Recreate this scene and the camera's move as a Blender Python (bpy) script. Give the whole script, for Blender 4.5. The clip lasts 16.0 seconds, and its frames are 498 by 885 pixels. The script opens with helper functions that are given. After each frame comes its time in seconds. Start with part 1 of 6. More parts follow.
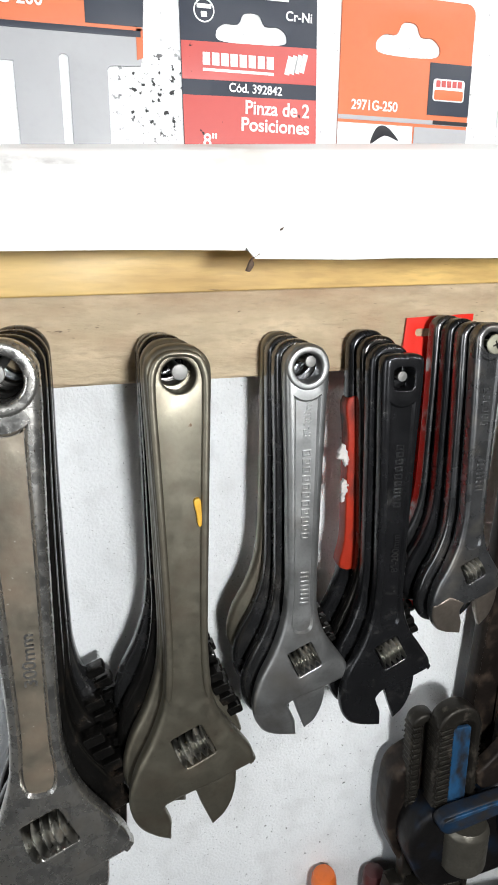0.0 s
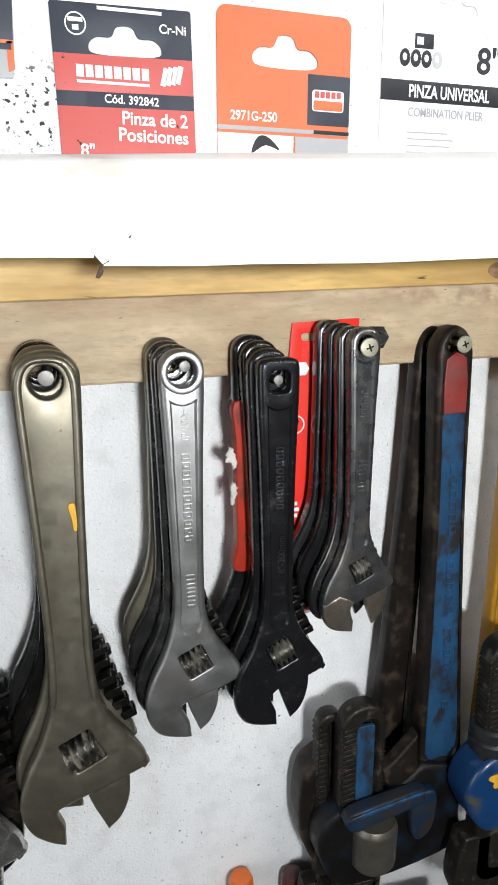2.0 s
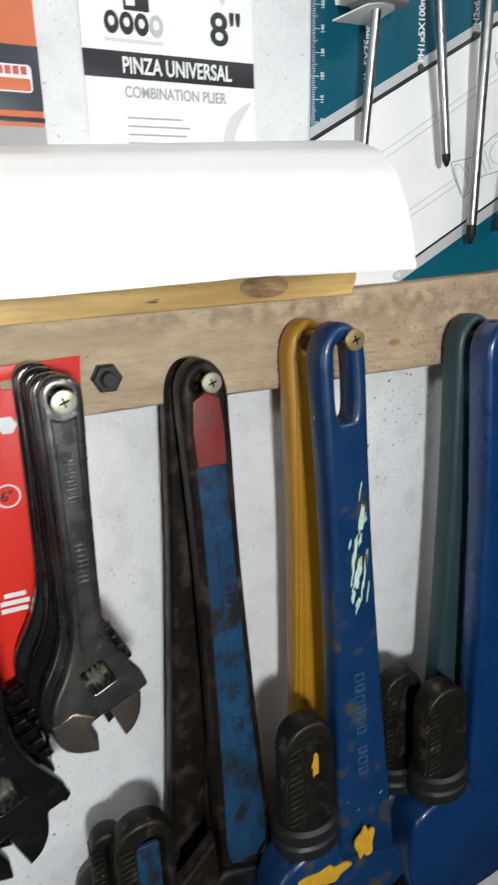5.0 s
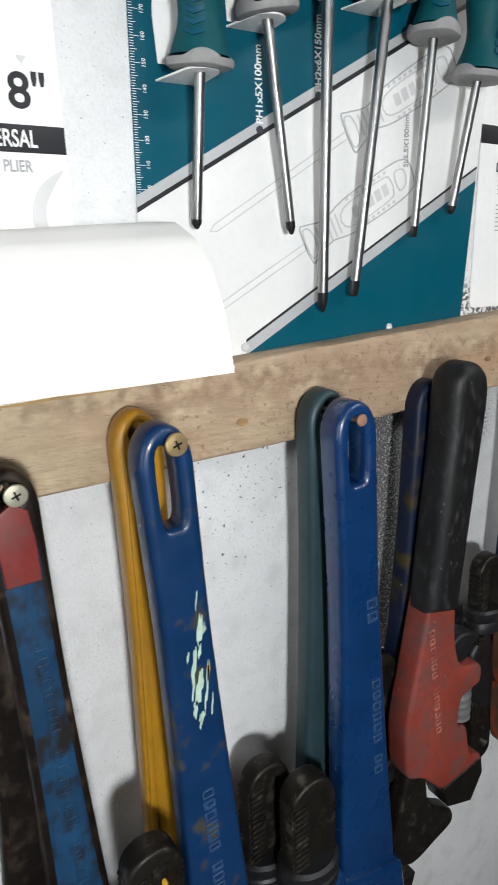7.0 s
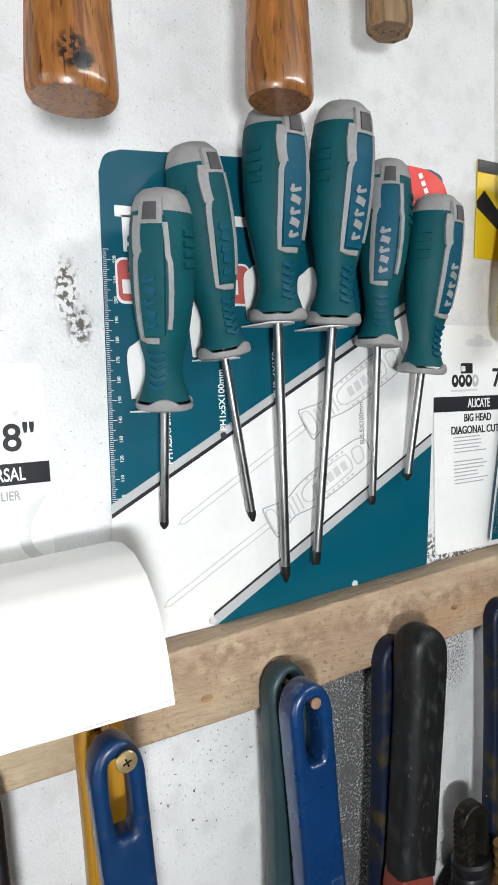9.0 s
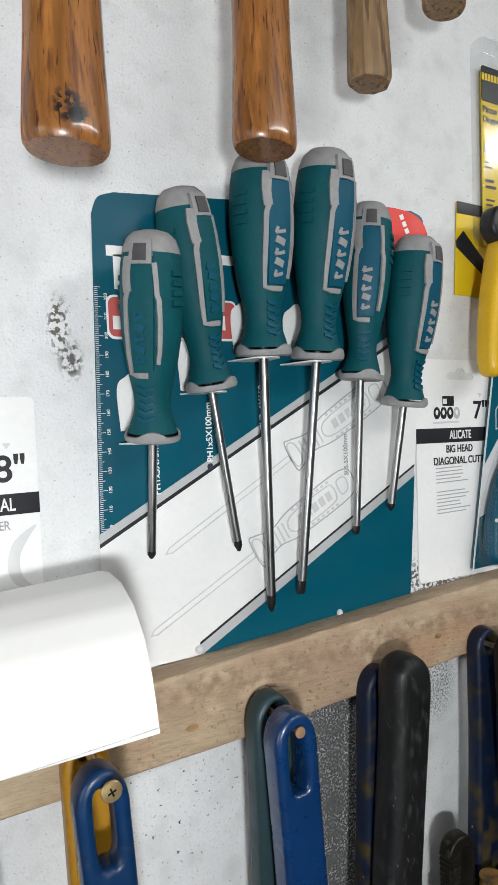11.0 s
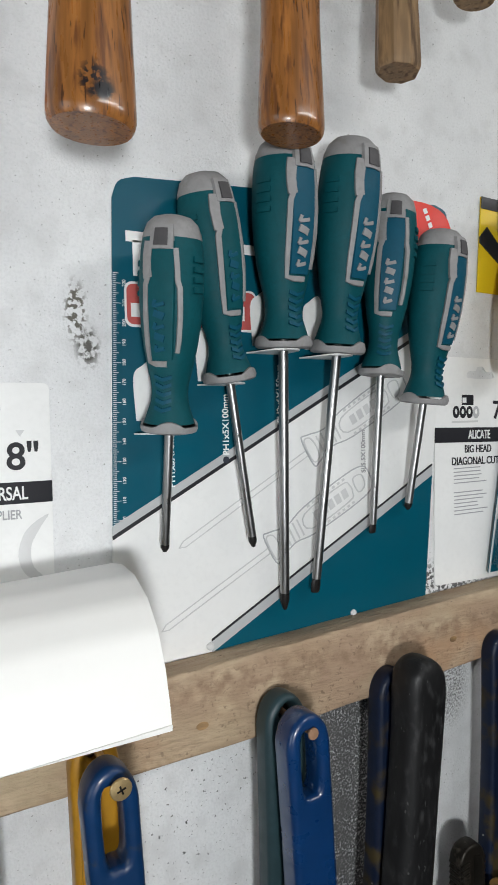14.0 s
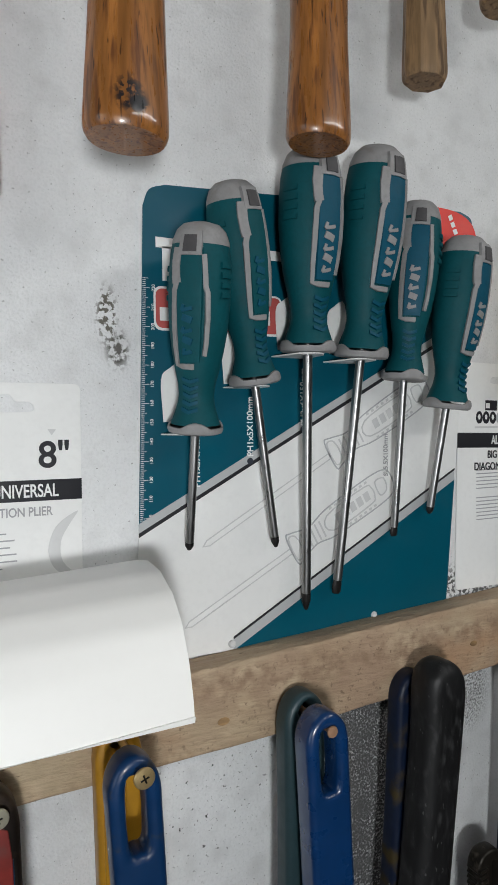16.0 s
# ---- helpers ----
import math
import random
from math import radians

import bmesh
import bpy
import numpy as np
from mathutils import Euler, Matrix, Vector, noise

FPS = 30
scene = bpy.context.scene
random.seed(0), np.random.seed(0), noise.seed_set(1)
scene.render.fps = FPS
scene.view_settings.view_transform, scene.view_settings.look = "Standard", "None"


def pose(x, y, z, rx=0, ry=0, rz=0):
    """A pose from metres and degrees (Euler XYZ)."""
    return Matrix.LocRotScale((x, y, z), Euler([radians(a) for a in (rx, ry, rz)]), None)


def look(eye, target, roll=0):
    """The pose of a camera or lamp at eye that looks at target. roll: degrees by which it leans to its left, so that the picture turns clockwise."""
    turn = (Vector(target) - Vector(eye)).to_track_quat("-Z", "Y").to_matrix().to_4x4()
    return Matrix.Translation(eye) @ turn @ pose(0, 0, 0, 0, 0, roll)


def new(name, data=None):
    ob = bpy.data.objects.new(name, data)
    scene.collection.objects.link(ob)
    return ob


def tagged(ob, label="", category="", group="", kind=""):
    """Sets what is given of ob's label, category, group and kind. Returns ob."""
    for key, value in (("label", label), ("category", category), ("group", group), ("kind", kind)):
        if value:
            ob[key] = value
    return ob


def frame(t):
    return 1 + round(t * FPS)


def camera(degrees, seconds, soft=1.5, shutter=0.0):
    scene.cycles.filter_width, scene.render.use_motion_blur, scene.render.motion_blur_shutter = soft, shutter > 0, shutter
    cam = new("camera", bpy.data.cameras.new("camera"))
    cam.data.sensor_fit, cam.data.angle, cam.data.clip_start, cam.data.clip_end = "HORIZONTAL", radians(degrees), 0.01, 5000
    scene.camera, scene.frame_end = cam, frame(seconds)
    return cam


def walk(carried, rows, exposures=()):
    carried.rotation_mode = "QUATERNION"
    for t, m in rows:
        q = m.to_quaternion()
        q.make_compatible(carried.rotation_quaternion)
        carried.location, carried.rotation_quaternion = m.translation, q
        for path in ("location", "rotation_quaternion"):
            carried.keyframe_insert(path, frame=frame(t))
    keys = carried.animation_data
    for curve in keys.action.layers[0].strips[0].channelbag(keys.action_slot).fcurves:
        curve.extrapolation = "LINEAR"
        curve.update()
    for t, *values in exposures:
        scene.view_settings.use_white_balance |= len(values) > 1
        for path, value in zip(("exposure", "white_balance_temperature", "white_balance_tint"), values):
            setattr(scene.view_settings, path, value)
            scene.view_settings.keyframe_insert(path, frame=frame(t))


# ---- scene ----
cam = camera(42.3, 16.0, shutter=0.4)
PATH = [
    (0, (-0.219, -0.323, 1.424), (0.263, 1.547, 0.904), -0.1),
    (0.5, (-0.212, -0.327, 1.419), (0.262, 1.548, 0.91), -0.4),
    (1, (-0.2, -0.336, 1.423), (0.305, 1.532, 0.919), -1.0),
    (1.5, (-0.182, -0.339, 1.424), (0.359, 1.521, 0.927), -0.7),
    (2, (-0.174, -0.34, 1.423), (0.362, 1.522, 0.926), -0.6),
    (2.5, (-0.164, -0.343, 1.422), (0.374, 1.518, 0.922), -0.8),
    (3, (-0.151, -0.338, 1.433), (0.446, 1.507, 0.943), -0.9),
    (3.5, (-0.124, -0.316, 1.442), (0.578, 1.494, 0.962), -1.9),
    (4, (-0.103, -0.306, 1.431), (0.631, 1.483, 0.921), -1.5),
    (4.5, (-0.094, -0.3, 1.423), (0.657, 1.471, 0.879), -2.5),
    (5, (-0.067, -0.297, 1.435), (0.716, 1.466, 0.904), -2.5),
    (7.5, (0.006, -0.282, 1.469), (1.053, 1.331, 0.919), -2.5),
    (8, (0.024, -0.291, 1.474), (1.113, 1.296, 0.929), -2.9),
    (8.5, (0.014, -0.299, 1.523), (1.001, 1.413, 1.217), -2.3),
    (9, (0.014, -0.32, 1.551), (0.955, 1.438, 1.395), -2.9),
    (11.5, (0.012, -0.329, 1.554), (0.99, 1.414, 1.481), -2.6),
    (12, (0.012, -0.326, 1.552), (0.996, 1.413, 1.471), -2.5),
    (12.5, (0.006, -0.323, 1.55), (0.995, 1.414, 1.47), -2.0),
    (13, (0.006, -0.323, 1.55), (0.995, 1.413, 1.465), -1.6),
    (13.5, (0.006, -0.32, 1.551), (0.997, 1.416, 1.48), -1.2),
    (14, (0.01, -0.319, 1.55), (0.968, 1.435, 1.478), -1.4),
    (14.5, (0.01, -0.317, 1.551), (0.918, 1.463, 1.458), -0.4),
    (15, (0.013, -0.322, 1.549), (0.908, 1.466, 1.492), -0.9),
    (15.5, (0.01, -0.323, 1.547), (0.908, 1.462, 1.483), -0.9),
    (16, (0.006, -0.325, 1.549), (0.902, 1.462, 1.491), -0.7),
]
EXPOSURES = [(0, 1.0), (0.7, 1.2), (1.5, 1.12), (2.5, 0.68), (3.0, 0.5), (3.5, 0.6), (4.0, 0.55), (5.0, 0.48), (7.5, 0.74), (8.0, 1.12), (8.6, 1.1), (9.2, 0.58), (11.3, 0.45), (12.5, 0.36), (14.0, 0.24), (16, -0.08)]
walk(cam, [(t, look(eye, target, roll)) for t, eye, target, roll in PATH], EXPOSURES)

# ---- light ----
world = bpy.data.worlds.new("world")
scene.world = world
world.use_nodes = True
wbg = world.node_tree.nodes["Background"]
wsky = world.node_tree.nodes.new("ShaderNodeTexSky")
wsky.sky_type, wsky.sun_disc, wsky.sun_elevation = "NISHITA", False, radians(40)
world.node_tree.links.new(wsky.outputs[0], wbg.inputs[0])
wbg.inputs[1].default_value = 0.1


def area_lamp(name, eye, target, w, h, watts, colour):
    data = bpy.data.lights.new(name, "AREA")
    data.shape, data.size, data.size_y, data.energy, data.color = "RECTANGLE", w, h, watts, colour
    ob = new(name, data)
    ob.matrix_world = look(eye, target)
    return ob


def spot_lamp(name, eye, target, degrees, blend, watts, colour, radius):
    data = bpy.data.lights.new(name, "SPOT")
    data.spot_size, data.spot_blend, data.energy, data.color, data.shadow_soft_size = radians(degrees), blend, watts, colour, radius
    ob = new(name, data)
    ob.matrix_world = look(eye, target)
    return ob


# Added front light, standing in for light from beside the camera.
spot_lamp("front_fill_light", (-0.1, -0.74, 1.448), (0.03, 0, 1.5), 120, 1.0, 13.8, (0.955, 0.985, 1.0), 0.05)
# Unseen room lamp, placed by the direction of the screwdriver shadows.
area_lamp("tube_lamp_light", (0.75, -0.95, 2.1), (0.15, 0, 1.5), 1.2, 0.06, 5.4, (0.975, 0.985, 0.97))
# Added light from the left for edge glints; no window is known there.
area_lamp("left_fill_light", (-1.58, -0.85, 1.5), (0.1, -0.05, 1.4), 0.9, 1.0, 5, (0.94, 0.975, 1.0))

# ---- materials ----


def material(name, base, rough=0.5, metal=0.0, var=0.12, scale=60.0, bump=0.15, fine=400.0, wear=None, wear_at=0.62, wear_scale=25.0,
             wear_metal=0.0, wear_rough=0.7, specks=None, speck_at=0.7, speck_scale=300.0, stretch=(1, 1, 1), coat=0.0, edge=0.02, depth=0.0006, grain=0.86):
    """A procedural surface: colour drift, a worn second layer, small specks and fine relief."""
    m = bpy.data.materials.new(name)
    m.use_nodes = True
    nt = m.node_tree
    b = nt.nodes["Principled BSDF"]
    b.inputs["Coat Weight"].default_value = coat
    tc = nt.nodes.new("ShaderNodeTexCoord")
    mp = nt.nodes.new("ShaderNodeMapping")
    mp.inputs["Scale"].default_value = stretch
    nt.links.new(tc.outputs["Object"], mp.inputs[0])

    def noise_at(sc, detail=5.0):
        n = nt.nodes.new("ShaderNodeTexNoise")
        n.inputs["Scale"].default_value, n.inputs["Detail"].default_value = sc, detail
        nt.links.new(mp.outputs[0], n.inputs["Vector"])
        return n.outputs["Fac"]

    def step_at(value, at, width):
        r = nt.nodes.new("ShaderNodeMapRange")
        r.inputs["From Min"].default_value, r.inputs["From Max"].default_value = at - width, at + width
        nt.links.new(value, r.inputs["Value"])
        return r.outputs["Result"]

    def mix(fac, a, c, kind="RGBA"):
        x = nt.nodes.new("ShaderNodeMix")
        x.data_type = kind
        ia, ib = (6, 7) if kind == "RGBA" else (2, 3)
        nt.links.new(fac, x.inputs[0])
        for k, v in ((ia, a), (ib, c)):
            if isinstance(v, (tuple, float, int)):
                x.inputs[k].default_value = (*v, 1) if isinstance(v, tuple) else v
            else:
                nt.links.new(v, x.inputs[k])
        return x.outputs[2 if kind == "RGBA" else 0]

    lo = tuple(max(0.0, c * (1 - var)) for c in base)
    hi = tuple(min(1.0, c * (1 + var)) for c in base)
    big, small = noise_at(scale), noise_at(fine)
    colour = mix(step_at(big, 0.5, 0.22), lo, hi)
    grey = tuple(c * grain for c in base)
    colour = mix(step_at(small, 0.62, 0.15), colour, mix(big, grey, lo))
    r_out = mix(step_at(noise_at(scale * 2.7), 0.5, 0.2), max(0.02, rough - 0.07), min(1.0, rough + 0.09), "FLOAT")
    m_val = metal
    if wear:
        w = step_at(noise_at(wear_scale, 8.0), wear_at, edge)
        colour = mix(w, colour, wear)
        r_out = mix(w, r_out, wear_rough, "FLOAT")
        m_val = mix(w, float(metal), float(wear_metal), "FLOAT")
    if specks:
        k = step_at(noise_at(speck_scale, 2.0), speck_at, 0.02)
        colour = mix(k, colour, specks)
    nt.links.new(colour, b.inputs["Base Color"])
    nt.links.new(r_out, b.inputs["Roughness"])
    if isinstance(m_val, float) or isinstance(m_val, int):
        b.inputs["Metallic"].default_value = m_val
    else:
        nt.links.new(m_val, b.inputs["Metallic"])
    if bump:
        bp = nt.nodes.new("ShaderNodeBump")
        bp.inputs["Strength"].default_value, bp.inputs["Distance"].default_value = bump, depth
        nt.links.new(mix(noise_at(fine * 0.4), small, big, "FLOAT"), bp.inputs["Height"])
        nt.links.new(bp.outputs[0], b.inputs["Normal"])
    return m


def stained(m, marks):
    """Adds marks of their own shape, stains or painted shade: centre (x, z), reach, grain scale, threshold, colour."""
    nt = m.node_tree
    b = nt.nodes["Principled BSDF"]
    tc = [n for n in nt.nodes if n.type == "TEX_COORD"][0]
    src = b.inputs["Base Color"].links[0].from_socket
    for (x, z), (rx, rz), sc, at, col, *soft in marks:
        mp = nt.nodes.new("ShaderNodeMapping")
        mp.inputs["Location"].default_value = (-x / rx, 0, -z / rz)
        mp.inputs["Scale"].default_value = (1 / rx, 0, 1 / rz)
        nt.links.new(tc.outputs["Object"], mp.inputs[0])
        ln = nt.nodes.new("ShaderNodeVectorMath")
        ln.operation = "LENGTH"
        nt.links.new(mp.outputs[0], ln.inputs[0])
        fall = nt.nodes.new("ShaderNodeMapRange")
        fall.inputs["From Min"].default_value, fall.inputs["From Max"].default_value = 1.15, 0.6
        nt.links.new(ln.outputs["Value"], fall.inputs["Value"])
        n = nt.nodes.new("ShaderNodeTexNoise")
        n.inputs["Scale"].default_value, n.inputs["Detail"].default_value = sc, 3
        nt.links.new(tc.outputs["Object"], n.inputs["Vector"])
        st = nt.nodes.new("ShaderNodeMapRange")
        st.inputs["From Min"].default_value, st.inputs["From Max"].default_value = at - (soft[0] if soft else 0.02), at + (soft[0] if soft else 0.03)
        nt.links.new(n.outputs["Fac"], st.inputs["Value"])
        mu = nt.nodes.new("ShaderNodeMath")
        mu.operation = "MULTIPLY"
        nt.links.new(fall.outputs[0], mu.inputs[0])
        nt.links.new(st.outputs[0], mu.inputs[1])
        mx = nt.nodes.new("ShaderNodeMix")
        mx.data_type = "RGBA"
        mx.inputs[7].default_value = (*col, 1)
        nt.links.new(mu.outputs[0], mx.inputs[0])
        nt.links.new(src, mx.inputs[6])
        src = mx.outputs[2]
    nt.links.new(src, b.inputs["Base Color"])
    return m


def glass_clear(name):
    """Thin clear plastic: seen straight through, with a wavy gloss that grows towards its edges."""
    m = bpy.data.materials.new(name)
    m.use_nodes = True
    nt = m.node_tree
    nt.nodes.remove(nt.nodes["Principled BSDF"])
    n = nt.nodes.new("ShaderNodeTexNoise")
    n.inputs["Scale"].default_value = 6
    bp = nt.nodes.new("ShaderNodeBump")
    bp.inputs["Strength"].default_value, bp.inputs["Distance"].default_value = 0.15, 0.001
    nt.links.new(n.outputs["Fac"], bp.inputs["Height"])
    clear = nt.nodes.new("ShaderNodeBsdfTransparent")
    clear.inputs[0].default_value = (0.95, 0.955, 0.96, 1)
    gloss = nt.nodes.new("ShaderNodeBsdfGlossy")
    gloss.inputs["Roughness"].default_value = 0.12
    nt.links.new(bp.outputs[0], gloss.inputs["Normal"])
    edge = nt.nodes.new("ShaderNodeLayerWeight")
    edge.inputs["Blend"].default_value = 0.25
    nt.links.new(bp.outputs[0], edge.inputs["Normal"])
    fr = nt.nodes.new("ShaderNodeMath")
    fr.operation, fr.use_clamp = "MULTIPLY_ADD", True
    fr.inputs[1].default_value, fr.inputs[2].default_value = 0.22, 0.015
    nt.links.new(edge.outputs["Facing"], fr.inputs[0])
    mx = nt.nodes.new("ShaderNodeMixShader")
    nt.links.new(fr.outputs[0], mx.inputs[0])
    nt.links.new(clear.outputs[0], mx.inputs[1])
    nt.links.new(gloss.outputs[0], mx.inputs[2])
    nt.links.new(mx.outputs[0], nt.nodes["Material Output"].inputs["Surface"])
    return m


# Its fine grey specks put the shade of small pits into the colour.
# The strips near x 0.245 and 0.3 paint tool shade along with dirt.
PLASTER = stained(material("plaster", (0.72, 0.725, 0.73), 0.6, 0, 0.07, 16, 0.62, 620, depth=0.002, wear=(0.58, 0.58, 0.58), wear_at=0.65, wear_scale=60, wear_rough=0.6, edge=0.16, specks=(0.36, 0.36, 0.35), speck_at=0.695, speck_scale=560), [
    ((-0.178, 1.5), (0.024, 0.024), 330, 0.6, (0.02, 0.02, 0.02)), ((0.0945, 1.588), (0.0065, 0.011), 300, 0.5, (0.1, 0.095, 0.085), 0.05), ((0.089, 1.605), (0.006, 0.016), 300, 0.52, (0.12, 0.11, 0.09)),
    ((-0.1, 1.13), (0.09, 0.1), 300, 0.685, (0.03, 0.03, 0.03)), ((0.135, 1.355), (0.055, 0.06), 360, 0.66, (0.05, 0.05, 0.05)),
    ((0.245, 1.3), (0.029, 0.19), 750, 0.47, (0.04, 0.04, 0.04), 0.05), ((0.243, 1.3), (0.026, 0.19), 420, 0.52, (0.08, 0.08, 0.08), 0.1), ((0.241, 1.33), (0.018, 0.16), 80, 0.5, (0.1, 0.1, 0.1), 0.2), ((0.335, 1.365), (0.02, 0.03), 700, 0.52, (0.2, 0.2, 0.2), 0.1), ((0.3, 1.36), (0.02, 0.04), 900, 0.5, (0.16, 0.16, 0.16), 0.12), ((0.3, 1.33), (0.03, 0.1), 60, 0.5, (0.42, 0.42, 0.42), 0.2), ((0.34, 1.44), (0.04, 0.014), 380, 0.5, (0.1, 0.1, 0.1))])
# For the unseen room shell, kept dark so that it bounces little light.
CONCRETE = material("concrete", (0.14, 0.135, 0.13), 0.8, 0, 0.2, 6, 0.4, 200)
PINE = stained(material("pine", (0.54, 0.425, 0.284), 0.7, 0, 0.24, 26, 1.0, 190, wear=(0.34, 0.225, 0.135), wear_at=0.57, wear_scale=30, specks=(0.12, 0.08, 0.05), speck_at=0.75, speck_scale=260,
                stretch=(0.55, 3, 2.2), edge=0.17, depth=0.003, grain=0.7), [((0.2, 0.042), (0.16, 0.012), 70, 0.5, (0.26, 0.17, 0.105), 0.16), ((0.27, 0.025), (0.22, 0.06), 35, 0.46, (0.36, 0.245, 0.165), 0.22), ((0.25, 0.03), (0.2, 0.04), 330, 0.66, (0.21, 0.14, 0.09), 0.05), ((0.24, 0.052), (0.25, 0.009), 140, 0.53, (0.27, 0.18, 0.115), 0.12), ((0.1, 0.014), (0.05, 0.01), 150, 0.57, (0.26, 0.17, 0.1), 0.08), ((0.32, 0.035), (0.05, 0.02), 45, 0.5, (0.42, 0.25, 0.14), 0.2), ((0.12, 0.012), (0.1, 0.012), 90, 0.6, (0.33, 0.22, 0.13), 0.15), ((-0.05, 0.03), (0.25, 0.02), 70, 0.56, (0.42, 0.33, 0.21), 0.2)])
LATH = material("varnished_lath", (0.66, 0.44, 0.15), 0.45, 0, 0.28, 24, 0.5, 160, wear=(0.3, 0.17, 0.06), wear_at=0.64, wear_scale=14, stretch=(0.4, 4, 2.4), edge=0.12, specks=(0.1, 0.06, 0.03), speck_at=0.73, speck_scale=120)
BLOCK = material("block_wood", (0.38, 0.28, 0.18), 0.75, 0, 0.3, 14, 0.4, 120, stretch=(1, 1, 4))
SHEET = stained(material("white_sheet", (0.88, 0.868, 0.84), 0.4, 0, 0.006, 7, 0.02, 200, grain=0.985), [((-0.035, -0.013), (0.028, 0.006), 160, 0.55, (0.6, 0.58, 0.56), 0.12), ((0.04, -0.01), (0.02, 0.02), 25, 0.42, (0.74, 0.7, 0.64))])
BURN = material("burnt_edge", (0.06, 0.035, 0.02), 0.8, 0, 0.4, 200, 0.3, 600)
CHROME = material("worn_chrome", (0.56, 0.55, 0.53), 0.2, 0.95, 0.16, 140, 0.3, 300, wear=(0.27, 0.24, 0.2), wear_at=0.62, wear_scale=90, wear_rough=0.42, wear_metal=0.8, edge=0.25, specks=(0.1, 0.065, 0.04), speck_at=0.745, speck_scale=420)
RUSTY_PANEL = material("stained_steel", (0.21, 0.185, 0.145), 0.42, 0.75, 0.2, 140, 0.4, 260, wear=(0.15, 0.105, 0.07), wear_at=0.6, wear_scale=80, wear_rough=0.6, edge=0.25, specks=(0.42, 0.4, 0.36), speck_at=0.74, speck_scale=420)
OLIVE = material("olive_steel", (0.2, 0.182, 0.14), 0.4, 0.85, 0.12, 60, 0.2, 400, wear=(0.14, 0.11, 0.08), wear_at=0.68, wear_scale=70, wear_rough=0.45, wear_metal=0.8, edge=0.22, specks=(0.1, 0.06, 0.035), speck_at=0.78, speck_scale=260)
SATIN = material("satin_steel", (0.33, 0.33, 0.325), 0.38, 0.9, 0.12, 40, 0.12, 600, wear=(0.18, 0.165, 0.15), wear_at=0.66, wear_scale=50, wear_rough=0.45, wear_metal=0.9, edge=0.15)
BLACKENED = material("blackened_steel", (0.028, 0.028, 0.03), 0.22, 0.75, 0.25, 40, 0.15, 500, wear=(0.14, 0.135, 0.13), wear_at=0.72, wear_scale=120, wear_metal=0.9, wear_rough=0.3, edge=0.1)
GUNMETAL = material("gunmetal", (0.1, 0.1, 0.103), 0.22, 0.9, 0.2, 40, 0.12, 500, wear=(0.26, 0.24, 0.22), wear_at=0.7, wear_scale=70, wear_metal=0.95, wear_rough=0.3, edge=0.14)
PEWTER = material("pewter_steel", (0.13, 0.13, 0.132), 0.28, 0.85, 0.16, 60, 0.15, 500, wear=(0.3, 0.27, 0.23), wear_at=0.7, wear_scale=70, wear_metal=0.9, wear_rough=0.32, edge=0.18)
GREASY = material("greasy_steel", (0.034, 0.032, 0.03), 0.17, 0.85, 0.3, 60, 0.2, 300, wear=(0.075, 0.05, 0.032), wear_at=0.7, wear_scale=80, wear_rough=0.4, wear_metal=0.5, edge=0.14)
WORMS = material("worm_steel", (0.34, 0.33, 0.3), 0.32, 1, 0.2, 120, 0.2, 700, wear=(0.12, 0.09, 0.06), wear_at=0.64, wear_scale=120, wear_rough=0.6, edge=0.1)
NUTSTEEL = material("dull_nut_steel", (0.12, 0.11, 0.09), 0.4, 0.7, 0.2, 120, 0.2, 700)
GRIMYBLUE = material("grimy_blue_iron", (0.009, 0.008, 0.008), 0.45, 0.4, 0.4, 50, 0.45, 250, wear=(0.006, 0.017, 0.036), wear_at=0.63, wear_scale=60, wear_rough=0.45, edge=0.12)
OCHRE = material("ochre_enamel", (0.24, 0.13, 0.035), 0.5, 0, 0.3, 60, 0.3, 250, wear=(0.07, 0.045, 0.025), wear_at=0.6, wear_scale=120, edge=0.08)
RUSTORANGE = material("rusty_orange_iron", (0.12, 0.055, 0.032), 0.5, 0.15, 0.4, 60, 0.45, 260, wear=(0.36, 0.062, 0.02), wear_at=0.56, wear_scale=45, edge=0.07, specks=(0.03, 0.02, 0.015), speck_at=0.72, speck_scale=200)
RUST = material("rusty_iron", (0.016, 0.012, 0.01), 0.45, 0.45, 0.4, 50, 0.4, 250, wear=(0.075, 0.052, 0.036), wear_at=0.66, wear_scale=90, edge=0.14)
JAWIRON = material("jaw_iron", (0.025, 0.022, 0.018), 0.4, 0.6, 0.35, 70, 0.4, 300, wear=(0.13, 0.11, 0.09), wear_at=0.66, wear_scale=130, wear_metal=0.8, wear_rough=0.45, edge=0.08)
BLUEWORN = material("worn_blue_paint", (0.011, 0.047, 0.105), 0.42, 0, 0.3, 60, 0.35, 300, wear=(0.02, 0.018, 0.017), wear_at=0.555, wear_scale=130, wear_metal=0.3, wear_rough=0.5, edge=0.1, stretch=(1, 1, 0.6))
BLUEDULL = material("grimed_blue_paint", (0.007, 0.019, 0.04), 0.42, 0, 0.4, 60, 0.35, 300, wear=(0.02, 0.018, 0.017), wear_at=0.52, wear_scale=110, wear_rough=0.5, edge=0.12)
REDPATCH = material("red_tape_paint", (0.165, 0.019, 0.015), 0.45, 0, 0.25, 60, 0.25, 300, wear=(0.08, 0.04, 0.032), wear_at=0.62, wear_scale=90, edge=0.12)
ROYAL = material("royal_blue_paint", (0.003, 0.03, 0.108), 0.3, 0, 0.2, 30, 0.12, 250, wear=(0.04, 0.045, 0.05), wear_at=0.76, wear_scale=90, wear_rough=0.5, coat=0.35)
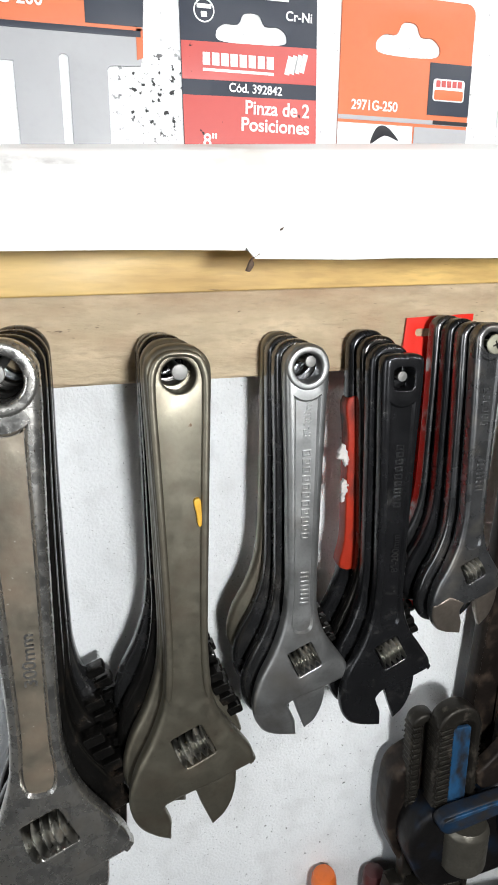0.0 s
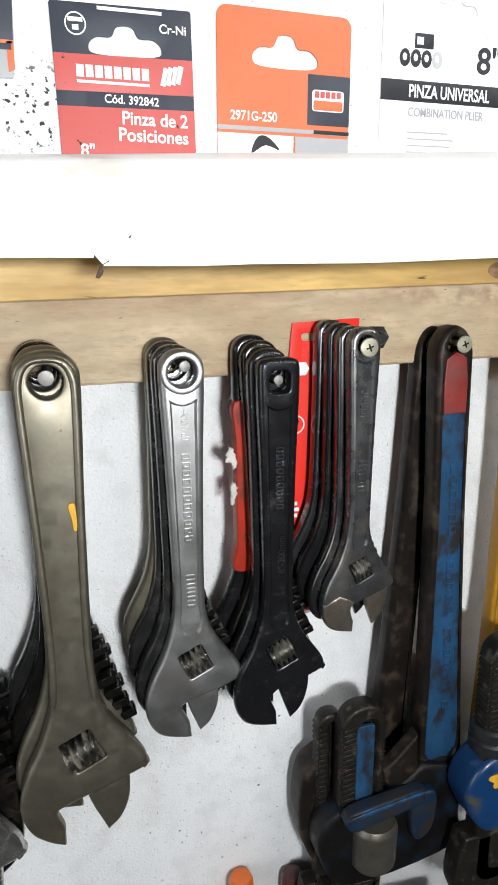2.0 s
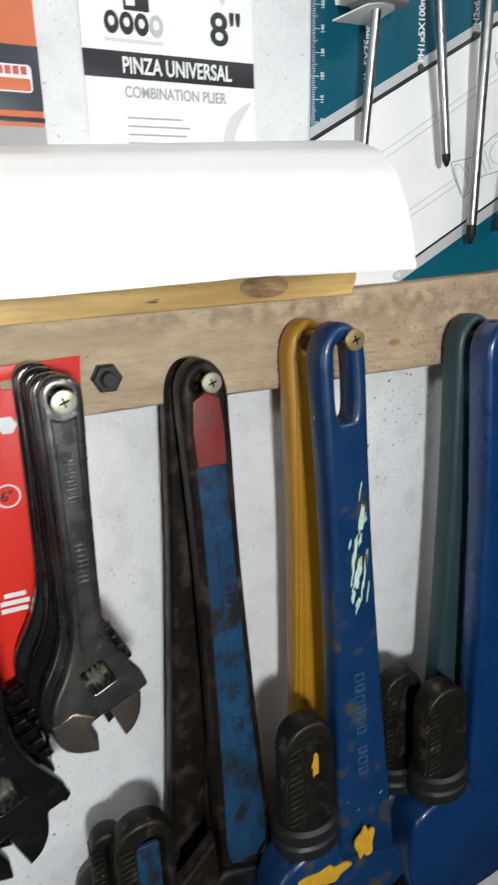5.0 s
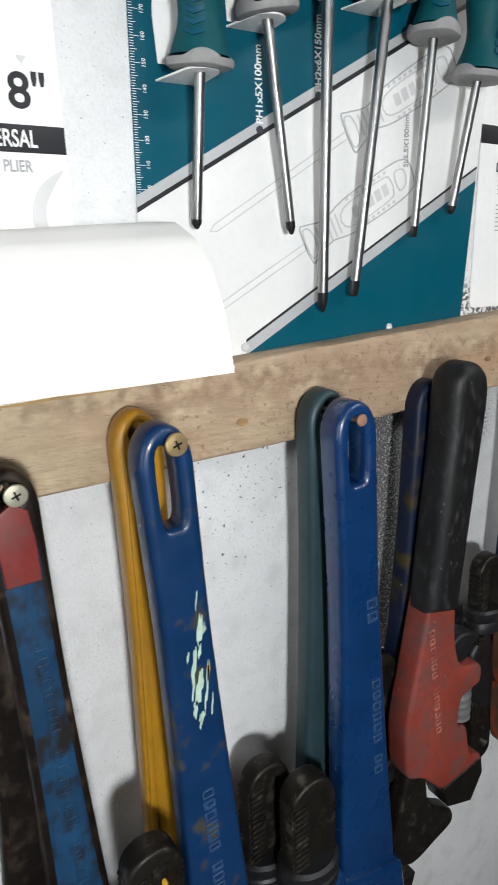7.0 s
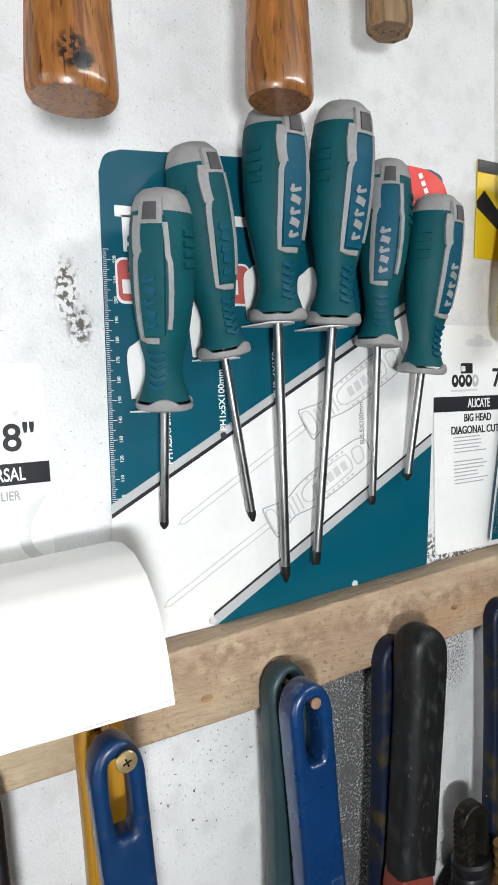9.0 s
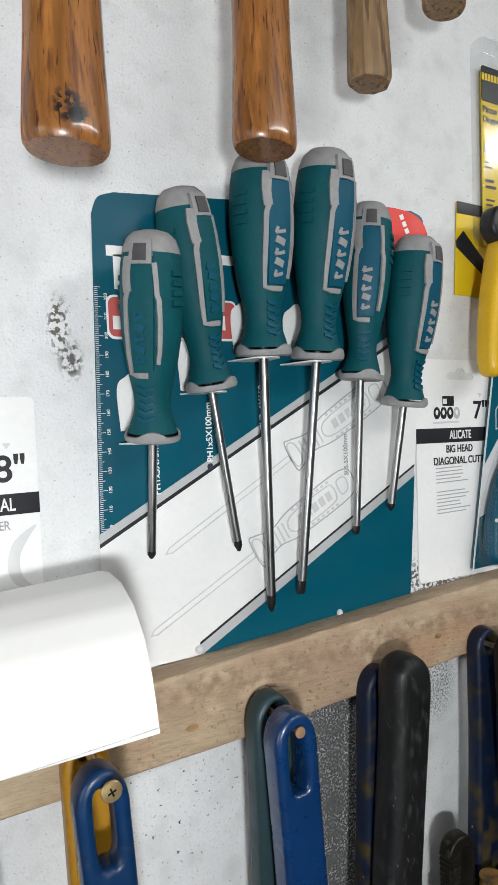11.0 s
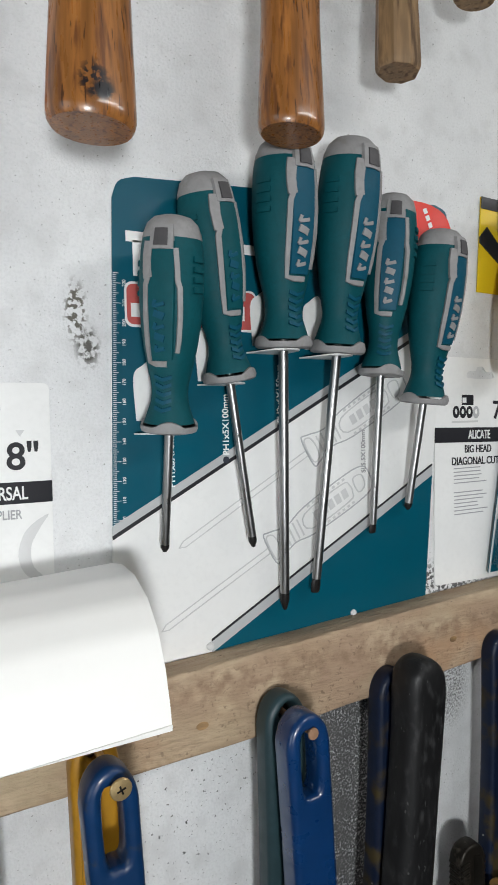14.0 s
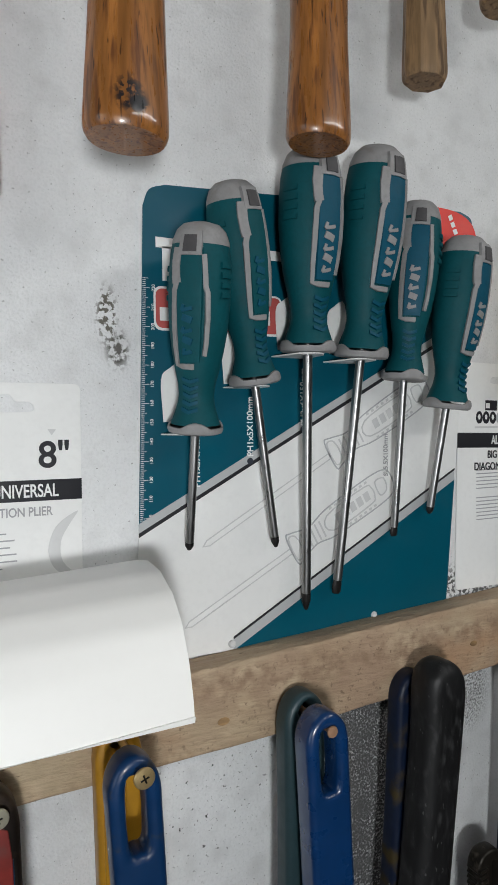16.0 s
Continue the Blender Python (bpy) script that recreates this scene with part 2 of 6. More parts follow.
ROYALWORN = material("chipped_blue_paint", (0.004, 0.028, 0.09), 0.36, 0, 0.2, 30, 0.2, 250, wear=(0.06, 0.05, 0.018), wear_at=0.62, wear_scale=60, edge=0.06, wear_rough=0.5, specks=(0.35, 0.42, 0.36), speck_at=0.735, speck_scale=110, coat=0.2)
YELLOWP = material("yellow_enamel", (0.36, 0.175, 0.01), 0.42, 0, 0.15, 25, 0.15, 250, wear=(0.2, 0.1, 0.02), wear_at=0.68, wear_scale=30, coat=0.15)
TEALGREY = material("grey_teal_enamel", (0.024, 0.049, 0.057), 0.4, 0, 0.15, 30, 0.15, 250, wear=(0.2, 0.2, 0.19), wear_at=0.73, wear_scale=50)
RUBBER = material("worn_black_rubber", (0.0085, 0.0085, 0.009), 0.48, 0, 0.4, 40, 0.8, 130, wear=(0.03, 0.03, 0.031), wear_at=0.62, wear_scale=170, edge=0.1, wear_rough=0.6, stretch=(1.6, 1, 0.6), specks=(0.06, 0.06, 0.06), speck_at=0.72, speck_scale=300)
RUBBER.node_tree.nodes["Principled BSDF"].inputs["Specular IOR Level"].default_value = 0.3
REDBODY = material("faded_red_paint", (0.235, 0.042, 0.028), 0.48, 0, 0.3, 35, 0.4, 220, wear=(0.09, 0.055, 0.05), wear_at=0.6, wear_scale=70, edge=0.18, specks=(0.28, 0.12, 0.1), speck_at=0.72, speck_scale=220)
ORANGEP = material("orange_red_paint", (0.5, 0.08, 0.018), 0.42, 0, 0.2, 60, 0.2, 300, wear=(0.14, 0.05, 0.03), wear_at=0.68, wear_scale=70, edge=0.1)
ORANGEPLASTIC = material("orange_plastic", (0.62, 0.13, 0.02), 0.4, 0, 0.06, 60, 0.1, 300)
MOTTLED = material("mottled_blue_yellow", (0.004, 0.01, 0.03), 0.45, 0, 0.3, 40, 0.3, 250, wear=(0.05, 0.036, 0.012), wear_at=0.58, wear_scale=55, edge=0.06, specks=(0.3, 0.3, 0.27), speck_at=0.77, speck_scale=150)
REDHANDLE = material("chipped_red_paint", (0.4, 0.03, 0.012), 0.36, 0, 0.3, 40, 0.25, 300, wear=(0.04, 0.02, 0.015), wear_at=0.57, wear_scale=80, edge=0.1, stretch=(1, 1, 0.5))
FLUFF = material("torn_white_tape", (0.62, 0.58, 0.55), 0.85, 0, 0.2, 120, 0.5, 500)
YELLOWCHIP = material("yellow_paint_chip", (0.55, 0.3, 0.02), 0.5, 0, 0.15, 200, 0.2, 500)
MINTCHIP = material("pale_green_paint_chip", (0.42, 0.56, 0.46), 0.5, 0, 0.15, 200, 0.2, 500)
TEAL = material("teal_rubber", (0.0, 0.066, 0.08), 0.6, 0, 0.14, 60, 0.2, 500)
TEAL.node_tree.nodes["Principled BSDF"].inputs["Specular IOR Level"].default_value = 0.22
TEALLIGHT = material("teal_plastic", (0.0, 0.068, 0.115), 0.55, 0, 0.08, 60, 0.08, 500)
TEALLIGHT.node_tree.nodes["Principled BSDF"].inputs["Specular IOR Level"].default_value = 0.25
GREYPLASTIC = material("grey_plastic", (0.27, 0.265, 0.265), 0.55, 0, 0.14, 70, 0.15, 400, wear=(0.2, 0.18, 0.16), wear_at=0.66, wear_scale=60, edge=0.08)
SLOTSHADE = material("recess_shade", (0.06, 0.057, 0.06), 0.6, 0, 0.2, 100, 0.1, 400)
SHAFT = material("shaft_steel", (0.3, 0.3, 0.3), 0.32, 1, 0.14, 40, 0.1, 500, stretch=(3, 3, 0.4))
TIP = material("black_tip", (0.02, 0.018, 0.018), 0.5, 0.5, 0.3, 200, 0.2, 700)
ASH = material("lacquered_ash", (0.28, 0.11, 0.028), 0.3, 0, 0.45, 45, 0.15, 220, wear=(0.13, 0.045, 0.013), wear_at=0.58, wear_scale=80, wear_rough=0.45, stretch=(4, 4, 0.35), coat=0.3, edge=0.06, specks=(0.055, 0.018, 0.006), speck_at=0.66, speck_scale=170)
ASHBURNT = stained(material("lacquered_ash_burnt", (0.28, 0.11, 0.028), 0.3, 0, 0.45, 45, 0.15, 220, wear=(0.13, 0.045, 0.013), wear_at=0.58, wear_scale=80, wear_rough=0.45, stretch=(4, 4, 0.35), coat=0.3, edge=0.06, specks=(0.055, 0.018, 0.006), speck_at=0.66, speck_scale=170), [
    ((-0.001, 0.0105), (0.0062, 0.0062), 190, 0.5, (0.008, 0.007, 0.01)), ((-0.0022, 0.012), (0.0055, 0.0075), 420, 0.5, (0.012, 0.01, 0.012)), ((0.001, 0.009), (0.0048, 0.0036), 260, 0.42, (0.006, 0.006, 0.009))])
OLDWOOD = material("raw_handle_wood", (0.24, 0.145, 0.068), 0.5, 0, 0.4, 45, 0.3, 220, wear=(0.1, 0.055, 0.025), wear_at=0.58, wear_scale=70, stretch=(4, 4, 0.35), edge=0.06)
NAILSTEEL = material("zinc_screw", (0.46, 0.44, 0.34), 0.38, 0.7, 0.12, 200, 0.1, 800)
BRASS = material("brass_screw", (0.6, 0.44, 0.22), 0.35, 0.8, 0.15, 200, 0.1, 800)
DARKBOLT = material("black_bolt", (0.018, 0.018, 0.02), 0.42, 0.35, 0.3, 200, 0.2, 800)
BARESTEEL = material("bare_jaw_steel", (0.24, 0.205, 0.17), 0.36, 0.85, 0.25, 90, 0.25, 400, wear=(0.14, 0.11, 0.09), wear_at=0.6, wear_scale=80, wear_rough=0.45, wear_metal=0.8, edge=0.2)
NAILGREY = material("dull_nail_steel", (0.2, 0.195, 0.185), 0.5, 0.6, 0.2, 200, 0.2, 800)
LETTERBLUE = material("rubbed_blue_relief", (0.018, 0.058, 0.14), 0.45, 0, 0.3, 120, 0.2, 400, wear=(0.01, 0.04, 0.12), wear_at=0.56, wear_scale=160, edge=0.1)
LETTERRED = material("rubbed_red_relief", (0.34, 0.12, 0.09), 0.5, 0, 0.3, 120, 0.2, 400, wear=(0.2, 0.04, 0.03), wear_at=0.56, wear_scale=160, edge=0.1)
DULLNUT = material("dull_grey_nut", (0.15, 0.15, 0.15), 0.6, 0.3, 0.25, 120, 0.2, 500)
COPPERNAIL = material("brown_nail", (0.45, 0.26, 0.16), 0.5, 0.5, 0.2, 200, 0.2, 800)

for dark, gloss in ((GRIMYBLUE, 0.22), (RUST, 0.22), (JAWIRON, 0.3), (BLUEWORN, 0.3), (BLUEDULL, 0.22), (MOTTLED, 0.3), (ROYALWORN, 0.35), (TEALGREY, 0.35), (RUSTORANGE, 0.3), (GREYPLASTIC, 0.3), (REDHANDLE, 0.2), (REDBODY, 0.35)):
    dark.node_tree.nodes["Principled BSDF"].inputs["Specular IOR Level"].default_value = gloss


def print_ink(name, c, rough=0.38, specks=None):
    m = material(name, c, rough, 0, 0.03, 30, 0.03, 300, grain=0.96, specks=specks, speck_at=0.74, speck_scale=240)
    m.node_tree.nodes["Principled BSDF"].inputs["Specular IOR Level"].default_value = 0.25
    return m


INK_WHITE = print_ink("white_card", (0.8, 0.8, 0.79))
INK_BLACK = print_ink("black_print", (0.022, 0.022, 0.026))
INK_DARK = print_ink("anthracite_print", (0.04, 0.045, 0.06))
INK_RED = print_ink("red_print", (0.5, 0.105, 0.095), 0.38, (0.03, 0.02, 0.02))
INK_ORANGE = print_ink("orange_print", (0.57, 0.155, 0.068))
INK_TEAL = print_ink("teal_print", (0.0, 0.078, 0.12))
INK_GREY = print_ink("grey_print", (0.36, 0.36, 0.37))
INK_PALE = print_ink("pale_grey_print", (0.6, 0.6, 0.6))
INK_SILVER = print_ink("silver_print", (0.45, 0.46, 0.47))
INK_YELLOW = print_ink("yellow_print", (0.72, 0.5, 0.015))
CARDRED = print_ink("signal_red_card", (0.72, 0.03, 0.018))
YELLOWGRIP = material("yellow_grip", (0.7, 0.42, 0.01), 0.4, 0, 0.06, 60, 0.1, 500)
BLACKGRIP = material("black_grip", (0.02, 0.02, 0.02), 0.45, 0, 0.1, 60, 0.15, 500)
BLISTER = glass_clear("clear_blister")

# ---- building helpers ----
ORIGIN = {}


def thing(name, at, label, category, group=""):
    """An empty at the base or hanging point of a thing; its parts are made in world metres."""
    ob = new(name)
    ob.location = at
    ob.empty_display_size = 0.01
    ORIGIN[ob] = Vector(at)
    return tagged(ob, label, category, group)


def part(name, bm, mat, parent=None, label="", m=None, sharp=38):
    if m is not None:
        bm.transform(m)
    off = ORIGIN.get(parent, Vector())
    bmesh.ops.translate(bm, vec=-off, verts=bm.verts)
    bmesh.ops.recalc_face_normals(bm, faces=bm.faces)
    me = bpy.data.meshes.new(name)
    bm.to_mesh(me)
    bm.free()
    me.shade_smooth()
    me.set_sharp_from_angle(angle=radians(sharp))
    me.materials.append(mat)
    ob = new(name, me)
    if parent:
        ob.parent = parent
        ORIGIN[ob] = off
    return tagged(ob, label)


def spline(pts, k=6):
    """A closed smooth outline through (x, z) points; a third value marks a corner."""
    n, out = len(pts), []
    P = [Vector(p[:2]) for p in pts]
    for i in range(n):
        a, b, c, d = P[i - 1], P[i], P[(i + 1) % n], P[(i + 2) % n]
        m0 = (c - b) if len(pts[i]) > 2 else (c - a) * 0.5
        m1 = (c - b) if len(pts[(i + 1) % n]) > 2 else (d - b) * 0.5
        kk = 1 if len(pts[i]) > 2 and len(pts[(i + 1) % n]) > 2 else k
        for j in range(kk):
            t = j / kk
            t2, t3 = t * t, t * t * t
            out.append((2 * t3 - 3 * t2 + 1) * b + (t3 - 2 * t2 + t) * m0 + (-2 * t3 + 3 * t2) * c + (t3 - t2) * m1)
    return out


def ccw(pts):
    pts = [Vector(p[:2]) for p in pts]
    s = sum(pts[i - 1].x * pts[i].y - pts[i].x * pts[i - 1].y for i in range(len(pts)))
    return pts if s > 0 else pts[::-1]


def inset(pts, d):
    out, n = [], len(pts)
    for i in range(n):
        a, b = (pts[i] - pts[i - 1]), (pts[(i + 1) % n] - pts[i])
        a = a.normalized() if a.length > 1e-9 else b.normalized()
        b = b.normalized() if b.length > 1e-9 else a
        na, nb = Vector((-a.y, a.x)), Vector((-b.y, b.x))
        v = na + nb
        v = v.normalized() if v.length > 1e-6 else na
        out.append(pts[i] + v * (d / max(0.5, v.dot(na))))
    return out


ARC = [0.0, 0.42, 0.85, 1.2, 1.5708]


def slab(outer, yf, yb, e=0.001, holes=(), panels=(), into=None, hole_e=None):
    """A plate in the xz plane from yf (front) to yb with rounded rims, through holes and sunk or raised panels (points, depth)."""
    bm = into or bmesh.new()
    old = set(bm.faces)

    def ring(pts, y):
        return [bm.verts.new((p.x, y, p.y)) for p in pts]

    def loop_edges(vs):
        es = []
        for i in range(len(vs)):
            ed = bm.edges.get((vs[i - 1], vs[i])) or bm.edges.new((vs[i - 1], vs[i]))
            es.append(ed)
        return es

    front, back = [], []
    for pts, sign in [(ccw(outer), 1)] + [(ccw(h), -1) for h in holes]:
        prev = None
        rings = []
        q = e if sign > 0 or hole_e is None else hole_e
        for d, y in [(q * (1 - math.sin(a)), yf + q * (1 - math.cos(a))) for a in ARC] + [(q * (1 - math.sin(a)), yb - q * (1 - math.cos(a))) for a in ARC[::-1]]:
            vs = ring(inset(pts, d * sign), y)
            if prev:
                for i in range(len(vs)):
                    bm.faces.new((prev[i - 1], prev[i], vs[i], vs[i - 1]))
            prev = vs
            rings.append(vs)
        front += loop_edges(rings[0])
        back += loop_edges(rings[-1])
    for pts, depth in panels:
        pts = ccw(pts)
        a, b = ring(pts, yf), ring(inset(pts, abs(depth) * 0.7), yf + depth)
        for i in range(len(a)):
            bm.faces.new((a[i - 1], a[i], b[i], b[i - 1]))
        front += loop_edges(a)
        bmesh.ops.triangle_fill(bm, use_beauty=True, edges=loop_edges(b))
    bmesh.ops.triangle_fill(bm, use_beauty=True, edges=front)
    bmesh.ops.triangle_fill(bm, use_beauty=True, edges=back)
    return bm


def circle(cx, cz, r, n=24, rz=None):
    return [Vector((cx + r * math.cos(6.28319 * i / n), cz + (rz or r) * math.sin(6.28319 * i / n))) for i in range(n)]


def rrect(x0, z0, x1, z1, r, k=4):
    out = []
    for cx, cz, a0 in ((x1 - r, z1 - r, 0), (x0 + r, z1 - r, 90), (x0 + r, z0 + r, 180), (x1 - r, z0 + r, 270)):
        for i in range(k + 1):
            a = radians(a0 + 90 * i / k)
            out.append(Vector((cx + r * math.cos(a), cz + r * math.sin(a))))
    return out


def turn(pts, deg, c=(0, 0)):
    a, c = radians(deg), Vector(c)
    return [Vector((c.x + (p[0] - c.x) * math.cos(a) - (p[1] - c.y) * math.sin(a), c.y + (p[0] - c.x) * math.sin(a) + (p[1] - c.y) * math.cos(a))) for p in pts]


def lathe(profile, p, q, n=20, flat=1.0, into=None):
    """Turns (radius, share of the way from p to q) about the line p-q; flat squeezes the section towards the wall."""
    bm = into or bmesh.new()
    p, q = Vector(p), Vector(q)
    ax = (q - p).normalized()
    u = ax.cross(Vector((0, 1, 0)))
    u = u.normalized() if u.length > 1e-4 else Vector((1, 0, 0))
    v = ax.cross(u).normalized()
    rows = []
    for r, s in profile:
        c = p + (q - p) * s
        rows.append([bm.verts.new(c + u * (r * math.cos(6.28319 * i / n)) + v * (r * flat * math.sin(6.28319 * i / n))) for i in range(n)])
    for a, b in zip(rows, rows[1:]):
        for i in range(n):
            bm.faces.new((a[i - 1], a[i], b[i], b[i - 1]))
    bm.faces.new(rows[0])
    bm.faces.new(rows[-1])
    return bm


def block(x0, x1, y0, y1, z0, z1, e=0.001, into=None):
    return slab([(x0, z0), (x1, z0), (x1, z1), (x0, z1)], y0, y1, e, into=into)


def rigid(ox, oz, deg, lean=0.0, oy=0.0):
    """Turn about y at (ox, oz), lean about x, in world metres."""
    c = Matrix.Translation((ox, oy, oz))
    return c @ pose(0, 0, 0, lean, deg, 0) @ c.inverted()


def lettering(text, size, x, z, y, mat, parent, deg=0.0, width=None, thick=0.00015, name="lettering", centred=False, bold=0.016):
    cu = bpy.data.curves.new("lettering", "FONT")
    cu.body, cu.size, cu.extrude, cu.offset = text, size, thick, size * bold
    cu.align_x = "CENTER" if centred else "LEFT"
    ob = bpy.data.objects.new("lettering", cu)
    scene.collection.objects.link(ob)
    me = bpy.data.meshes.new_from_object(ob.evaluated_get(bpy.context.evaluated_depsgraph_get()))
    bpy.data.objects.remove(ob)
    xs = [v.co.x for v in me.vertices]
    k = width / (max(xs) - min(xs)) if width and xs else 1.0
    me.transform(Matrix.Translation(Vector((x, y, z)) - ORIGIN.get(parent, Vector())) @ pose(0, 0, 0, 90, 0, 0) @ pose(0, 0, 0, 0, 0, deg) @ Matrix.Diagonal((k, 1, 1, 1)))
    me.materials.append(mat)
    ob = new(name, me)
    ob.parent = parent
    return ob


def bars(rows, y, mat, parent, name="print_line", deg=0.0, c=(0, 0)):
    """Plain bars (x0, x1, z, height), each a part, for writing too small to read."""
    for x0, x1, z, h in rows:
        bm = bmesh.new()
        bm.faces.new([bm.verts.new((p.x, y, p.y)) for p in turn([(x0, z), (x1, z), (x1, z + h), (x0, z + h)], deg, c)])
        part(name, bm, mat, parent)


def sheet(pts, y, mat, parent, name, thick=0.0003, label="", holes=()):
    return part(name, slab(pts, y - thick, y, thick * 0.2, holes), mat, parent, label)


# ---- setting ----


def setting(name, bm, mat, label, sharp=30):
    return tagged(part(name, bm, mat, None, "", None, sharp), label, "", "", "structure")


setting("wall_north", block(-1.6, 2.0, 0.0, 0.15, 0, 2.6, 0.0005), PLASTER, "white painted plaster wall with black specks, stains and painted-in shade")
# Unseen side wall; its opening is made up for the left fill.
west = block(-1.75, -1.6, -2.6, -1.3, 0, 2.6, 0.001)
block(-1.75, -1.6, -0.4, 0.15, 0, 2.6, 0.001, into=west)
block(-1.75, -1.6, -1.3, -0.4, 0, 1.0, 0.001, into=west)
block(-1.75, -1.6, -1.3, -0.4, 2.0, 2.6, 0.001, into=west)
setting("wall_west", west, CONCRETE, "unseen dark side wall with an opening added for light")
setting("wall_east", block(2.0, 2.15, -2.6, 0.15, 0, 2.6, 0.001), CONCRETE, "unseen dark side wall")
setting("wall_south", slab([(-1.75, 0), (2.15, 0), (2.15, 2.6), (-1.75, 2.6)], -2.75, -2.6, 0.001), CONCRETE,
        "unseen dark wall behind the camera")
setting("floor", block(-1.75, 2.15, -2.75, 0.15, -0.1, 0, 0.001), CONCRETE, "unseen dark concrete floor")
setting("ceiling", block(-1.75, 2.15, -2.75, 0.15, 2.6, 2.7, 0.001), CONCRETE, "unseen dark ceiling")
# Unseen body made up for the added front light.
lampfix = thing("front_fill_lamp", (-0.11, -0.79, 2.6), "unseen lamp added behind the camera, hung on a rod", "lamp")
part("housing", block(-0.17, -0.05, -0.86, -0.785, 1.39, 1.46, 0.004), INK_WHITE, lampfix)
part("hanging_rod", lathe([(0.004, 0), (0.004, 1)], (-0.11, -0.82, 1.455), (-0.11, -0.82, 2.6), 10), INK_WHITE, lampfix)
tubefix = thing("tube_lamp", (0.75, -1.0, 2.6), "unseen batten lamp hung under the ceiling, assumed from shadows", "lamp")
part("housing", block(0.12, 1.38, -1.06, -0.98, 2.12, 2.2, 0.004), INK_WHITE, tubefix)
for rx in (0.35, 1.15):
    part("hanging_rod", lathe([(0.004, 0), (0.004, 1)], (rx, -1.02, 2.195), (rx, -1.02, 2.6), 10), INK_WHITE, tubefix)

# the rail that the tools hang from: a rough pine board, a little out of level
rail = [(-0.9, 1.362), (-0.25, 1.371), (0.17, 1.378), (0.3, 1.384), (0.43, 1.391), (1.0, 1.41), (1.0, 1.455), (0.36, 1.4325), (0.13, 1.422), (-0.25, 1.414), (-0.9, 1.405)]
board = thing("wooden_rail", (0, 0, 1.36), "rough pale pine board nailed along the wall", "rail")
rail_pts = []
for i in range(len(rail)):
    a, b = Vector(rail[i]), Vector(rail[(i + 1) % len(rail)])
    n = max(1, int((b - a).length / 0.02))
    for j in range(n):
        p = a.lerp(b, j / n)
        rail_pts.append(p + Vector((0, 0.0007 * noise.noise((p.x * 60, p.y * 9, 3)))))
part("board", slab(rail_pts, -0.02, -0.0002, 0.0022), PINE, board)
lath = thing("wooden_lath", (-0.2, -0.02, 1.413), "thin yellow varnished lath nailed on the pine board", "lath")
part("lath", slab([(-0.9, 1.408), (-0.25, 1.4125), (0.108, 1.4195), (0.111, 1.427), (0.111, 1.432), (-0.25, 1.434), (-0.9, 1.43)], -0.031, -0.0205, 0.0008), LATH, lath)
KNOT = material("knot_wood", (0.33, 0.2, 0.09), 0.55, 0, 0.45, 160, 0.4, 400, wear=(0.12, 0.065, 0.03), wear_at=0.55, wear_scale=120, edge=0.14, stretch=(0.6, 1, 2))
for kx, kz, kr in ((0.062, 1.4255, 0.012),):
    part("knot", slab(circle(kx, kz, kr, 20, kr * 0.42), -0.0313, -0.029, 0.0001), KNOT, lath, "dark knot in the wood")
for kx, kz, kr in ((0.142, 1.393, 0.0035), (-0.29, 1.396, 0.005), (0.32, 1.405, 0.003)):
    part("knot", slab(circle(kx, kz, kr, 18, kr * 0.6), -0.0203, -0.018, 0.0001), KNOT, board, "dark knot in the wood")


